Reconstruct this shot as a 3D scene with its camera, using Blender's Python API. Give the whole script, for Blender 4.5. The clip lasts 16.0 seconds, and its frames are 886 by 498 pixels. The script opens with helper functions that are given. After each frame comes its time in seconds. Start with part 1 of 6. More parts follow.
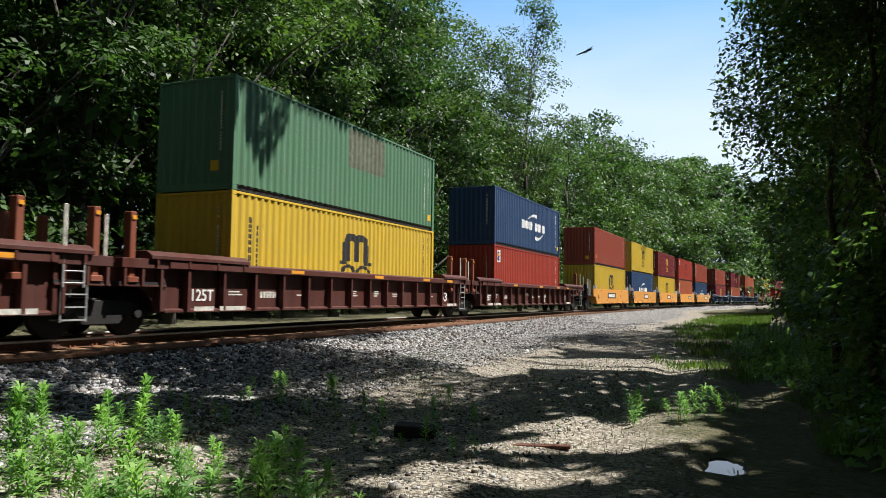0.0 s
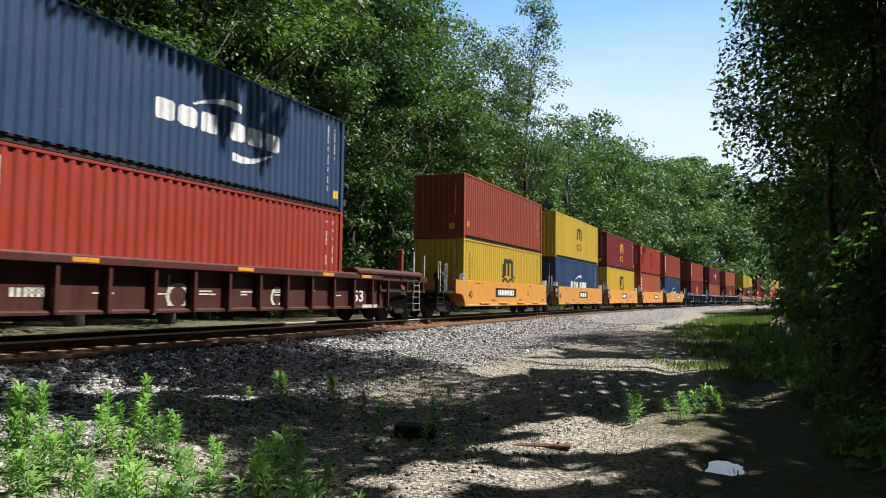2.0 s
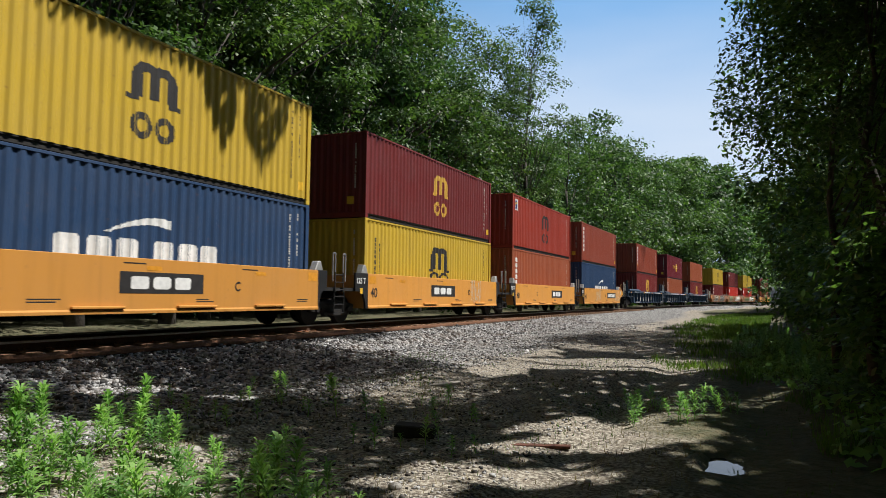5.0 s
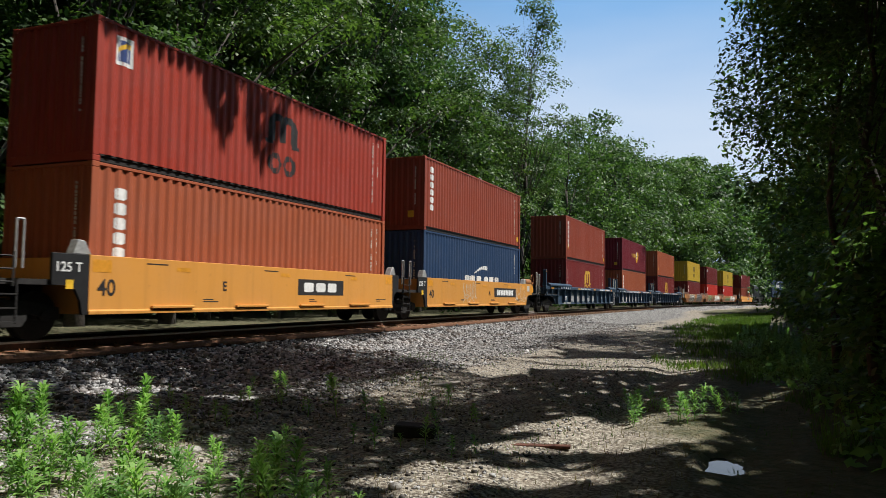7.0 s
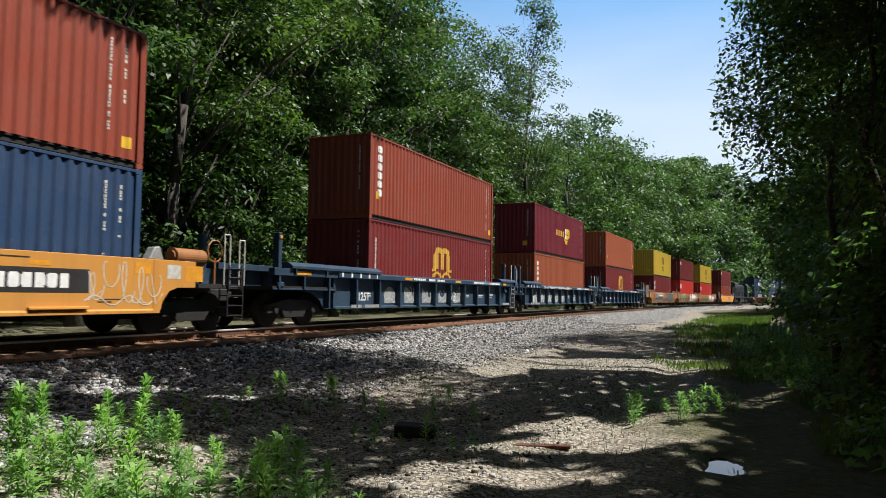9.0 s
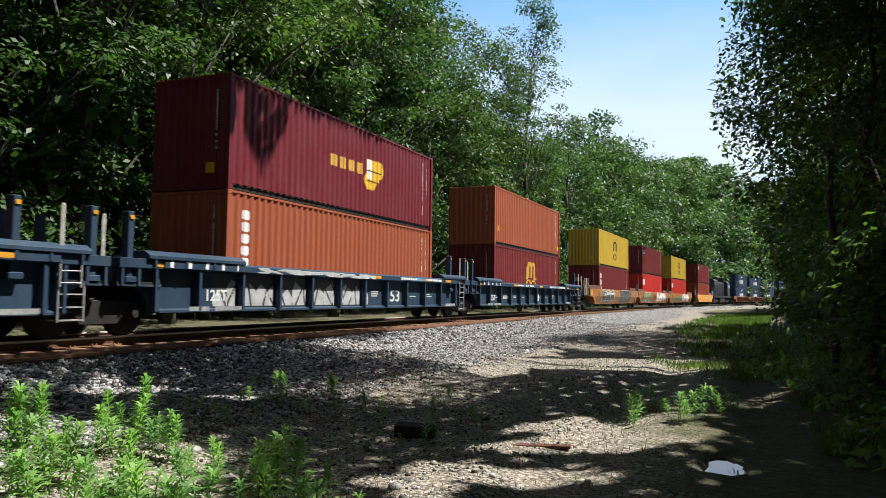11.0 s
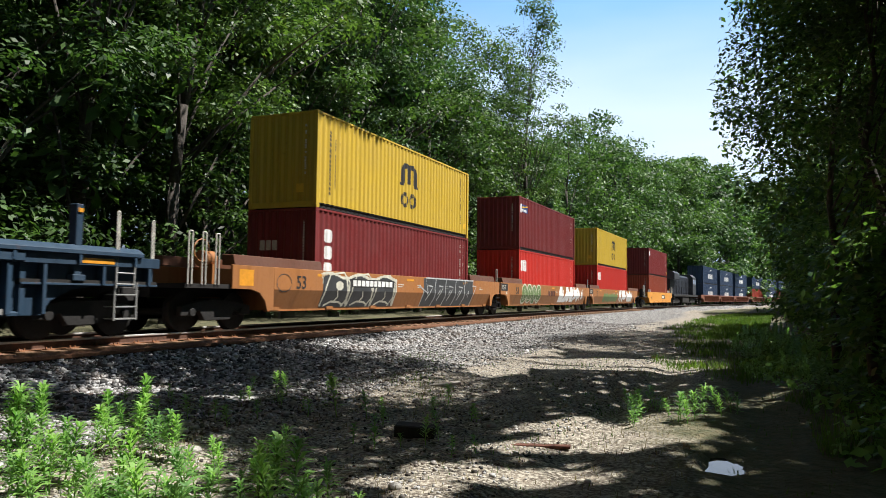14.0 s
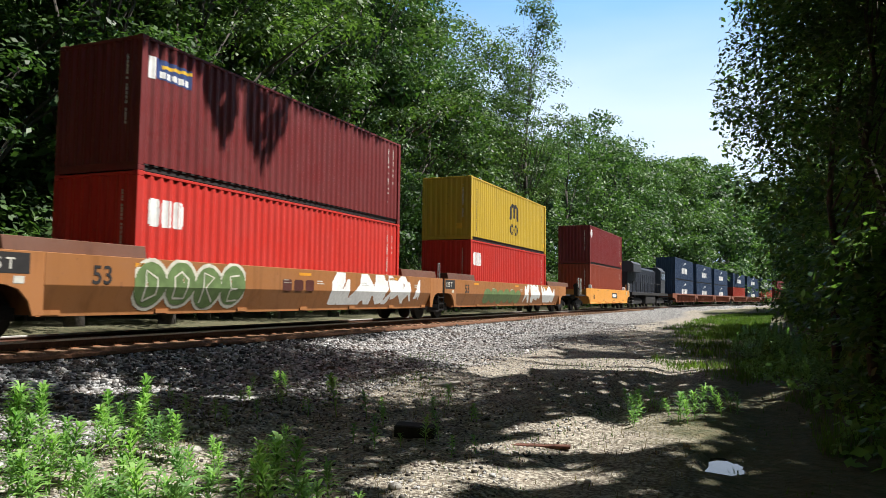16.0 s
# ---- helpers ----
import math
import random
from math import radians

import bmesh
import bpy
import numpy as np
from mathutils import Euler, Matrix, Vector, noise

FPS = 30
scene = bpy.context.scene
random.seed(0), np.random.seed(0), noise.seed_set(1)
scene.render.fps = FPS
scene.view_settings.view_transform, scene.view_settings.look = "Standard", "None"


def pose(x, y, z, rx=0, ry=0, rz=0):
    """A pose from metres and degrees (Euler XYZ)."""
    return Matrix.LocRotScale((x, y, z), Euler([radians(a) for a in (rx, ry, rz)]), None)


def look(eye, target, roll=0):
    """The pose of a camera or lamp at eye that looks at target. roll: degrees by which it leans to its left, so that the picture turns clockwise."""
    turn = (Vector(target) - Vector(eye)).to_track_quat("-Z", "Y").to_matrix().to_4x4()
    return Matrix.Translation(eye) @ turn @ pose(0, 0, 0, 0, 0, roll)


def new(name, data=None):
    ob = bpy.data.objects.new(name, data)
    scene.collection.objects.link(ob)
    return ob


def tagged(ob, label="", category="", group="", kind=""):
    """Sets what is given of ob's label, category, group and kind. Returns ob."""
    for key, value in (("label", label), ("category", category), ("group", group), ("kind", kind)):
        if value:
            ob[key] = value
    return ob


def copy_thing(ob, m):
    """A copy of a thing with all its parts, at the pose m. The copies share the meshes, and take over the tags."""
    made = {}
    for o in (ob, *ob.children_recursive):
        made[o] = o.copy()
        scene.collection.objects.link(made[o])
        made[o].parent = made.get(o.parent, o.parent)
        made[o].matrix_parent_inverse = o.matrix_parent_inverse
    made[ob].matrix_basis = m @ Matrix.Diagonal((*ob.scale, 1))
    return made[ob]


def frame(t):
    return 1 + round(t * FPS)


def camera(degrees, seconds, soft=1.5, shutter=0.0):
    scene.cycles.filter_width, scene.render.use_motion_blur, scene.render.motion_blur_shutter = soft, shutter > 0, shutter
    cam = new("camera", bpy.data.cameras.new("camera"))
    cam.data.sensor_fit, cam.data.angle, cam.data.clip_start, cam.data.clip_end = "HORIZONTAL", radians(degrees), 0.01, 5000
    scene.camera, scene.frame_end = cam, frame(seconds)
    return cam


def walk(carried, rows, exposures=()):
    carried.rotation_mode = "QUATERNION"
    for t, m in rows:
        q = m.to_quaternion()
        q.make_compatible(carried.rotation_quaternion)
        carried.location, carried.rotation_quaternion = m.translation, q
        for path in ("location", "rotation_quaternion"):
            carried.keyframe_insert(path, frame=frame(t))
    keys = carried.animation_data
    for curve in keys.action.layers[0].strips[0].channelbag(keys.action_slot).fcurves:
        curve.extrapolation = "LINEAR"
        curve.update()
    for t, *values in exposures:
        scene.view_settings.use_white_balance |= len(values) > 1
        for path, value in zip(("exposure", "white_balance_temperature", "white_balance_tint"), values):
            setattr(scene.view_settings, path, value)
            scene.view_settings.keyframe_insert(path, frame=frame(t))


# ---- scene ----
# The camera stands still beside the track; rail tops are at z = 0.
cam = camera(62.05, 16.0, soft=0.58, shutter=0.12)
EYE = (0.0, 0.0, 0.90)
YAW, PITCH = radians(22.711), radians(3.6595)
AIM = (EYE[0] - math.sin(YAW) * math.cos(PITCH), EYE[1] + math.cos(YAW) * math.cos(PITCH), EYE[2] + math.sin(PITCH))
STAND = look(EYE, AIM, 0.683)
walk(cam, [(0.0, STAND), (16.0, STAND)], exposures=[(0.0, 0.80), (2.8, 0.82), (3.4, 0.70), (4.2, 0.52), (7.0, 0.39), (9.0, 0.64), (12.5, 0.90), (16.0, 0.92)])

# ---- world and sun ----
SUN_ELEV, SUN_AZ = radians(59), radians(24)      # azimuth from +x towards +y
SUN = Vector((math.cos(SUN_ELEV) * math.cos(SUN_AZ), math.cos(SUN_ELEV) * math.sin(SUN_AZ), math.sin(SUN_ELEV)))


def build_world():
    world = bpy.data.worlds.new("sky")
    scene.world = world
    world.use_nodes = True
    nt = world.node_tree
    nt.nodes.clear()
    out = nt.nodes.new("ShaderNodeOutputWorld")
    bg = nt.nodes.new("ShaderNodeBackground")
    sky = nt.nodes.new("ShaderNodeTexSky")
    sky.sky_type = "NISHITA"
    sky.sun_disc = False
    sky.sun_elevation = SUN_ELEV
    sky.sun_rotation = math.pi / 2 - SUN_AZ
    sky.air_density, sky.dust_density, sky.ozone_density = 1.0, 0.4, 2.2
    # pale haze that thickens towards the horizon, faintly streaked
    coord = nt.nodes.new("ShaderNodeTexCoord")
    sep = nt.nodes.new("ShaderNodeSeparateXYZ")
    nz = nt.nodes.new("ShaderNodeTexNoise")
    nz.inputs["Scale"].default_value = 2.6
    nz.inputs["Detail"].default_value = 4
    stretch = nt.nodes.new("ShaderNodeMapping")
    stretch.inputs["Scale"].default_value = (1, 1, 3.5)
    height = nt.nodes.new("ShaderNodeMapRange")
    height.interpolation_type = "SMOOTHSTEP"
    for key, value in (("From Min", 0.44), ("From Max", 0.20), ("To Min", 0.0), ("To Max", 0.86)):
        height.inputs[key].default_value = value
    ramp = nt.nodes.new("ShaderNodeMapRange")
    for key, value in (("From Min", 0.3), ("From Max", 0.7), ("To Min", -0.10), ("To Max", 0.14)):
        ramp.inputs[key].default_value = value
    add = nt.nodes.new("ShaderNodeMath")
    add.use_clamp = True
    mix = nt.nodes.new("ShaderNodeMixRGB")
    mix.inputs[2].default_value = (9.8, 11.5, 13.9, 1)
    veil = nt.nodes.new("ShaderNodeMixRGB")          # thin bright blue veil under the clear zenith
    veil.inputs[2].default_value = (3.0, 6.8, 12.4, 1)
    lower = nt.nodes.new("ShaderNodeMapRange")
    for key, value in (("From Min", 0.60), ("From Max", 0.42), ("To Min", 0.0), ("To Max", 1.0)):
        lower.inputs[key].default_value = value
    li = nt.links.new
    li(coord.outputs["Generated"], sep.inputs[0])
    li(coord.outputs["Generated"], stretch.inputs[0])
    li(stretch.outputs[0], nz.inputs["Vector"])
    li(sep.outputs[2], height.inputs["Value"])
    li(nz.outputs[0], ramp.inputs["Value"])
    li(height.outputs[0], add.inputs[0])
    li(ramp.outputs[0], add.inputs[1])
    li(add.outputs[0], mix.inputs[0])
    li(sep.outputs[2], lower.inputs["Value"])
    li(lower.outputs[0], veil.inputs[0])
    li(sky.outputs[0], veil.inputs[1])
    li(veil.outputs[0], mix.inputs[1])
    # the sky opposite the sun is the darker one
    toward = nt.nodes.new("ShaderNodeVectorMath")
    toward.operation = "DOT_PRODUCT"
    toward.inputs[1].default_value = (math.cos(SUN_AZ), math.sin(SUN_AZ), 0)
    li(coord.outputs["Generated"], toward.inputs[0])
    fall = nt.nodes.new("ShaderNodeMapRange")
    fall.interpolation_type = "SMOOTHSTEP"
    for key, value in (("From Min", -0.62), ("From Max", 0.22), ("To Min", 0.17), ("To Max", 1.0)):
        fall.inputs[key].default_value = value
    li(toward.outputs["Value"], fall.inputs["Value"])
    scatter = nt.nodes.new("ShaderNodeVectorMath")
    scatter.operation = "SCALE"
    li(mix.outputs[0], scatter.inputs[0])
    li(fall.outputs[0], scatter.inputs["Scale"])
    li(scatter.outputs[0], bg.inputs[0])
    bg.inputs[1].default_value = SKY_STRENGTH
    li(bg.outputs[0], out.inputs[0])


SKY_STRENGTH, SUN_STRENGTH = 0.05, 5.0
build_world()
sun_data = bpy.data.lights.new("sun", "SUN")
sun_data.energy, sun_data.angle, sun_data.color = SUN_STRENGTH, radians(0.55), (1.0, 0.965, 0.91)
sun = new("sun", sun_data)
sun.matrix_world = look(SUN * 50, (0, 0, 0))

# ---- materials ----
def nodes_of(name):
    m = bpy.data.materials.new(name)
    m.use_nodes = True
    nt = m.node_tree
    return m, nt, nt.nodes["Principled BSDF"]


def tex_noise(nt, scale, detail=4.0, stretch=(1, 1, 1), space="Object"):
    c = nt.nodes.new("ShaderNodeTexCoord")
    mp = nt.nodes.new("ShaderNodeMapping")
    mp.inputs["Scale"].default_value = stretch
    n = nt.nodes.new("ShaderNodeTexNoise")
    n.inputs["Scale"].default_value = scale
    n.inputs["Detail"].default_value = detail
    nt.links.new(c.outputs[space], mp.inputs[0])
    nt.links.new(mp.outputs[0], n.inputs["Vector"])
    return n.outputs[0]


def remap(nt, value, a, b, c=0.0, d=1.0):
    r = nt.nodes.new("ShaderNodeMapRange")
    for key, v in (("From Min", a), ("From Max", b), ("To Min", c), ("To Max", d)):
        r.inputs[key].default_value = v
    nt.links.new(value, r.inputs["Value"])
    return r.outputs[0]


def blend(nt, fac, a, b, mode="MIX"):
    m = nt.nodes.new("ShaderNodeMixRGB")
    m.blend_type = mode
    for slot, v in ((0, fac), (1, a), (2, b)):
        if isinstance(v, (int, float)):
            m.inputs[slot].default_value = v
        elif isinstance(v, tuple):
            m.inputs[slot].default_value = (*v, 1)
        else:
            nt.links.new(v, m.inputs[slot])
    return m.outputs[0]


def bump(nt, bsdf, value, strength, distance):
    b = nt.nodes.new("ShaderNodeBump")
    b.inputs["Strength"].default_value = strength
    b.inputs["Distance"].default_value = distance
    nt.links.new(value, b.inputs["Height"])
    nt.links.new(b.outputs[0], bsdf.inputs["Normal"])


def paint(name, col, worn=(0.16, 0.07, 0.04), rough=0.5, wear=0.35, streak=0.5):
    """Weathered paint on steel: broad fading, vertical streaks, rusty specks."""
    m, nt, b = nodes_of(name)
    faded = tuple(min(1, c * 0.92 + 0.018) for c in col)
    c = blend(nt, remap(nt, tex_noise(nt, 0.9, 3), 0.3, 0.75), col, faded)
    c = blend(nt, remap(nt, tex_noise(nt, 5.0, 4, (1, 1, 0.07)), 0.5, 0.8, 0, streak), c, tuple(v * 0.55 for v in col))
    c = blend(nt, remap(nt, tex_noise(nt, 7.0, 6), 0.66, 0.74, 0, wear), c, worn)
    info = nt.nodes.new("ShaderNodeObjectInfo")
    c = blend(nt, 1.0, c, blend(nt, info.outputs["Random"], (0.88, 0.88, 0.88), (1.08, 1.06, 1.04)), "MULTIPLY")
    nt.links.new(c, b.inputs["Base Color"])
    nt.links.new(remap(nt, tex_noise(nt, 14, 3), 0.3, 0.7, rough - 0.1, rough + 0.15), b.inputs["Roughness"])
    b.inputs["Specular IOR Level"].default_value = 0.3
    bump(nt, b, tex_noise(nt, 30, 3), 0.15, 0.004)
    return m


def plain(name, col, rough=0.7, metal=0.0, scale=20.0, vary=0.35, relief=0.2, dist=0.004):
    m, nt, b = nodes_of(name)
    c = blend(nt, remap(nt, tex_noise(nt, scale, 5), 0.3, 0.7), tuple(v * (1 - vary) for v in col), tuple(min(1, v * (1 + vary)) for v in col))
    c = blend(nt, remap(nt, tex_noise(nt, scale * 0.13, 3), 0.35, 0.7, 0, 0.5), c, tuple(v * 0.6 for v in col))
    nt.links.new(c, b.inputs["Base Color"])
    b.inputs["Roughness"].default_value = rough
    b.inputs["Metallic"].default_value = metal
    bump(nt, b, tex_noise(nt, scale * 2, 4), relief, dist)
    return m


def leaf_material(name, dark, light, through_light=0.35, gloss=0.3):
    m, nt, b = nodes_of(name)
    out = nt.nodes["Material Output"]
    geo = nt.nodes.new("ShaderNodeNewGeometry")
    info = nt.nodes.new("ShaderNodeObjectInfo")
    c = blend(nt, geo.outputs["Random Per Island"], dark, light)
    # random dark and yellow-green blotches that paint in shaded and sunlit boughs
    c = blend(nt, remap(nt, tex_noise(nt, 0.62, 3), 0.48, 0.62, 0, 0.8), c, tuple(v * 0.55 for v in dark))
    c = blend(nt, remap(nt, tex_noise(nt, 0.9, 2), 0.56, 0.68, 0, 0.5), c, tuple(min(1, v * f) for v, f in zip(light, (1.3, 1.22, 1.0))))
    c = blend(nt, 1.0, c, blend(nt, info.outputs["Random"], (0.62, 0.7, 0.72), (1.2, 1.12, 1.0)), "MULTIPLY")
    nt.links.new(c, b.inputs["Base Color"])
    b.inputs["Roughness"].default_value = 0.5
    b.inputs["Specular IOR Level"].default_value = gloss
    tr = nt.nodes.new("ShaderNodeBsdfTranslucent")
    nt.links.new(blend(nt, 0.6, c, blend(nt, 1.0, c, (1.45, 1.75, 0.55), "MULTIPLY")), tr.inputs[0])
    mx = nt.nodes.new("ShaderNodeMixShader")
    mx.inputs[0].default_value = through_light
    nt.links.new(b.outputs[0], mx.inputs[1])
    nt.links.new(tr.outputs[0], mx.inputs[2])
    nt.links.new(mx.outputs[0], out.inputs[0])
    return m


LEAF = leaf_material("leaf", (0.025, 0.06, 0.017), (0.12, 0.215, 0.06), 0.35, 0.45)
# roadside trees' leaf green, raised to put back light their shade lacks
LEAF_BRIGHTENED = leaf_material("brightened_leaf", (0.045, 0.10, 0.028), (0.16, 0.265, 0.075), 0.45, 0.5)
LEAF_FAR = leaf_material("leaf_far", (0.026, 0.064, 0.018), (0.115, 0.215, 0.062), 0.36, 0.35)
WEED = leaf_material("weed_leaf", (0.16, 0.32, 0.09), (0.29, 0.48, 0.17), 0.42)
GRASS = leaf_material("grass_blade", (0.06, 0.13, 0.02), (0.14, 0.24, 0.04))
DRY = leaf_material("dry_blade", (0.2, 0.16, 0.08), (0.36, 0.3, 0.17), 0.15)
BARK = plain("bark", (0.06, 0.05, 0.042), 0.9, 0, 9.0, 0.5, 0.8, 0.03)
STEEL_WORN = plain("rail_head_steel", (0.62, 0.60, 0.57), 0.4, 0.35, 30, 0.15, 0.05)
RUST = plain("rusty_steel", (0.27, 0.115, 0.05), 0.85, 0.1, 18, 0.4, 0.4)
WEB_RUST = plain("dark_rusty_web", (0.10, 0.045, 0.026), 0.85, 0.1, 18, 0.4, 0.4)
TIE = plain("creosoted_wood", (0.22, 0.125, 0.07), 0.9, 0, 12, 0.45, 0.6, 0.01)
DARK_STEEL = plain("grimy_dark_steel", (0.024, 0.022, 0.021), 0.7, 0.2, 14, 0.4, 0.3)
BLACK = plain("black_paint", (0.012, 0.012, 0.013), 0.55, 0, 8, 0.3, 0.1)
WHITE = plain("white_paint", (0.78, 0.78, 0.76), 0.6, 0, 10, 0.12, 0.1)
CREAM = plain("dirty_white_paint", (0.55, 0.53, 0.47), 0.65, 0, 8, 0.3, 0.1)
YELLOW_MARK = plain("yellow_sticker", (0.75, 0.45, 0.03), 0.5, 0, 8, 0.12, 0.05)

# ---- the line of the track ----
SIDE, BEND, BEND_MORE, SPEED = 11.752, 1.987e-4, 0.735e-6, 13.19
HALF = 1.219                                   # half a container's width


def track(s, off=0.0):
    """Place at s metres along the track, off metres to the right of its centre line, and the heading (turn about z)."""
    y = s - (2 / 3) * BEND * BEND * s ** 3 if s > 0 else s
    yy = max(y, -20.0)
    x = -SIDE - HALF + BEND * yy * yy + BEND_MORE * yy ** 3
    hd = 2 * BEND * yy + 3 * BEND_MORE * yy * yy
    return x + off * math.cos(hd), y - off * math.sin(hd), -hd


def centre_x(y):
    yy = min(max(y, -20.0), 330.0)
    return -SIDE - HALF + BEND * yy * yy + BEND_MORE * yy ** 3 + (0 if y <= 330 else (y - 330) * 0.37)


# ---- mesh helpers ----
def box(bm, x0, x1, y0, y1, z0, z1):
    v = [bm.verts.new((x, y, z)) for z in (z0, z1) for y in (y0, y1) for x in (x0, x1)]
    for f in ((0, 2, 3, 1), (4, 5, 7, 6), (0, 1, 5, 4), (2, 6, 7, 3), (0, 4, 6, 2), (1, 3, 7, 5)):
        bm.faces.new([v[i] for i in f])
    return v


def tube(bm, a, b, r0, r1=None, n=8):
    a, b = Vector(a), Vector(b)
    r1 = r0 if r1 is None else r1
    q = (b - a).to_track_quat("Z", "Y")
    rings = []
    for p, r in ((a, r0), (b, r1)):
        rings.append([bm.verts.new(p + q @ Vector((r * math.cos(k * math.tau / n), r * math.sin(k * math.tau / n), 0))) for k in range(n)])
    for k in range(n):
        bm.faces.new((rings[0][k], rings[0][(k + 1) % n], rings[1][(k + 1) % n], rings[1][k]))
    bm.faces.new(rings[0][::-1])
    bm.faces.new(rings[1])


def prism(bm, outline, y0, y1, axis="y"):
    """An outline of (u, v) pairs drawn out from y0 to y1; axis y: (x, z), axis x: (y, z), axis z: (x, y)."""
    def at(u, v, w):
        return (u, w, v) if axis == "y" else (w, u, v) if axis == "x" else (u, v, w)
    a = [bm.verts.new(at(u, v, y0)) for u, v in outline]
    b = [bm.verts.new(at(u, v, y1)) for u, v in outline]
    n = len(a)
    for k in range(n):
        bm.faces.new((a[k], a[(k + 1) % n], b[(k + 1) % n], b[k]))
    bm.faces.new(a[::-1])
    bm.faces.new(b)


def finish(bm, name, material, smooth=False, bevel=0.0):
    if bevel:
        bmesh.ops.bevel(bm, geom=bm.edges[:], offset=bevel, segments=1, affect="EDGES", clamp_overlap=True)
    bmesh.ops.recalc_face_normals(bm, faces=bm.faces[:])
    me = bpy.data.meshes.new(name)
    bm.to_mesh(me)
    bm.free()
    for m in material if isinstance(material, (list, tuple)) else [material]:
        me.materials.append(m)
    if smooth:
        me.polygons.foreach_set("use_smooth", [True] * len(me.polygons))
    return me


def part(name, bm, material, parent, label="", smooth=False, bevel=0.0):
    me = bm if isinstance(bm, bpy.types.Mesh) else finish(bm, name, material, smooth, bevel)
    ob = new(name, me)
    ob.parent = parent
    if label:
        tagged(ob, label)
    return ob


def thing(name, label, category, m=None, group="", kind=""):
    ob = new(name)
    ob.empty_display_size = 0.3
    if m is not None:
        ob.matrix_basis = m
    return tagged(ob, label, category, group, kind)


def quads_mesh(name, verts, material, per=4):
    """A mesh of loose leaves from an (n, per, 3) array."""
    n = len(verts)
    me = bpy.data.meshes.new(name)
    me.vertices.add(n * per)
    me.vertices.foreach_set("co", verts.reshape(-1).astype(np.float32))
    me.loops.add(n * per)
    me.loops.foreach_set("vertex_index", np.arange(n * per, dtype=np.int32))
    me.polygons.add(n)
    me.polygons.foreach_set("loop_start", np.arange(0, n * per, per, dtype=np.int32))
    me.update(calc_edges=True)
    me.materials.append(material)
    return me


def leaf_quads(rng, centre, normal, length, width, droop=0.25):
    """Rhombic leaves, bent along the midrib, at the centres and facing roughly along the normals."""
    n = len(centre)
    normal = normal / np.linalg.norm(normal, axis=1, keepdims=True)
    t = rng.normal(size=(n, 3))
    t -= (t * normal).sum(1, keepdims=True) * normal
    t /= np.linalg.norm(t, axis=1, keepdims=True)
    b = np.cross(normal, t)
    ln = (length * rng.uniform(0.6, 1.25, n))[:, None]
    wd = (width * rng.uniform(0.7, 1.2, n))[:, None]
    base = centre - t * ln * 0.5
    tip = centre + t * ln * 0.5 - normal * ln * droop
    return np.stack([base, centre + b * wd * 0.5 - normal * 0.15 * wd, tip, centre - b * wd * 0.5 - normal * 0.15 * wd], 1)

# ---- ground ----
PUDDLE = (-0.33, 8.12, 0.13, 0.27)               # centre x, y and half sizes


def smooth(a, b, v):
    t = min(max((v - a) / (b - a), 0.0), 1.0)
    return t * t * (3 - 2 * t)


def ground_z(x, y):
    d = abs(x - centre_x(y))
    far = smooth(60, 300, abs(y)) if y < 0 else 0
    bed = -0.235 - 0.10 * smooth(0.95, 1.38, d)
    base = -0.70 + 0.10 * noise.noise((x * 0.16, y * 0.16, 3.1)) + 0.035 * noise.noise((x * 0.9, y * 0.9, 1.7))
    base += 0.028 * noise.noise((x * 2.3, y * 2.3, 5.2)) + 0.016 * noise.noise((x * 4.6, y * 4.6, 8.2))
    if x > centre_x(y):
        # two worn wheel ruts of the dirt road
        for rut in (-0.2, -1.9):
            base -= 0.07 * math.exp(-((x - rut - 0.25 * math.sin(y * 0.13)) / 0.32) ** 2)
        base += 0.35 * smooth(1.5, 9.0, x - max(0.0, centre_x(y) + 13))
        # low heap of spread ballast beside the road
        base += 0.14 * math.exp(-((x + 5.6) / 0.9) ** 2) * (0.6 + 0.8 * noise.noise((x * 0.5, y * 0.35, 9.0)))
    else:
        base += 0.5 * smooth(3.4, 6.2, d)
    t = smooth(1.5, 3.5, d)
    z = bed * (1 - t) + base * t
    px, py, ax, ay = PUDDLE
    q = ((x - px) / (ax * 1.25)) ** 2 + ((y - py) / (ay * 1.7)) ** 2
    z = z * (1 - math.exp(-q * q)) + (-0.86 + 0.07 * noise.noise((x * 4, y * 6, 0.3))) * math.exp(-q * q)
    return z


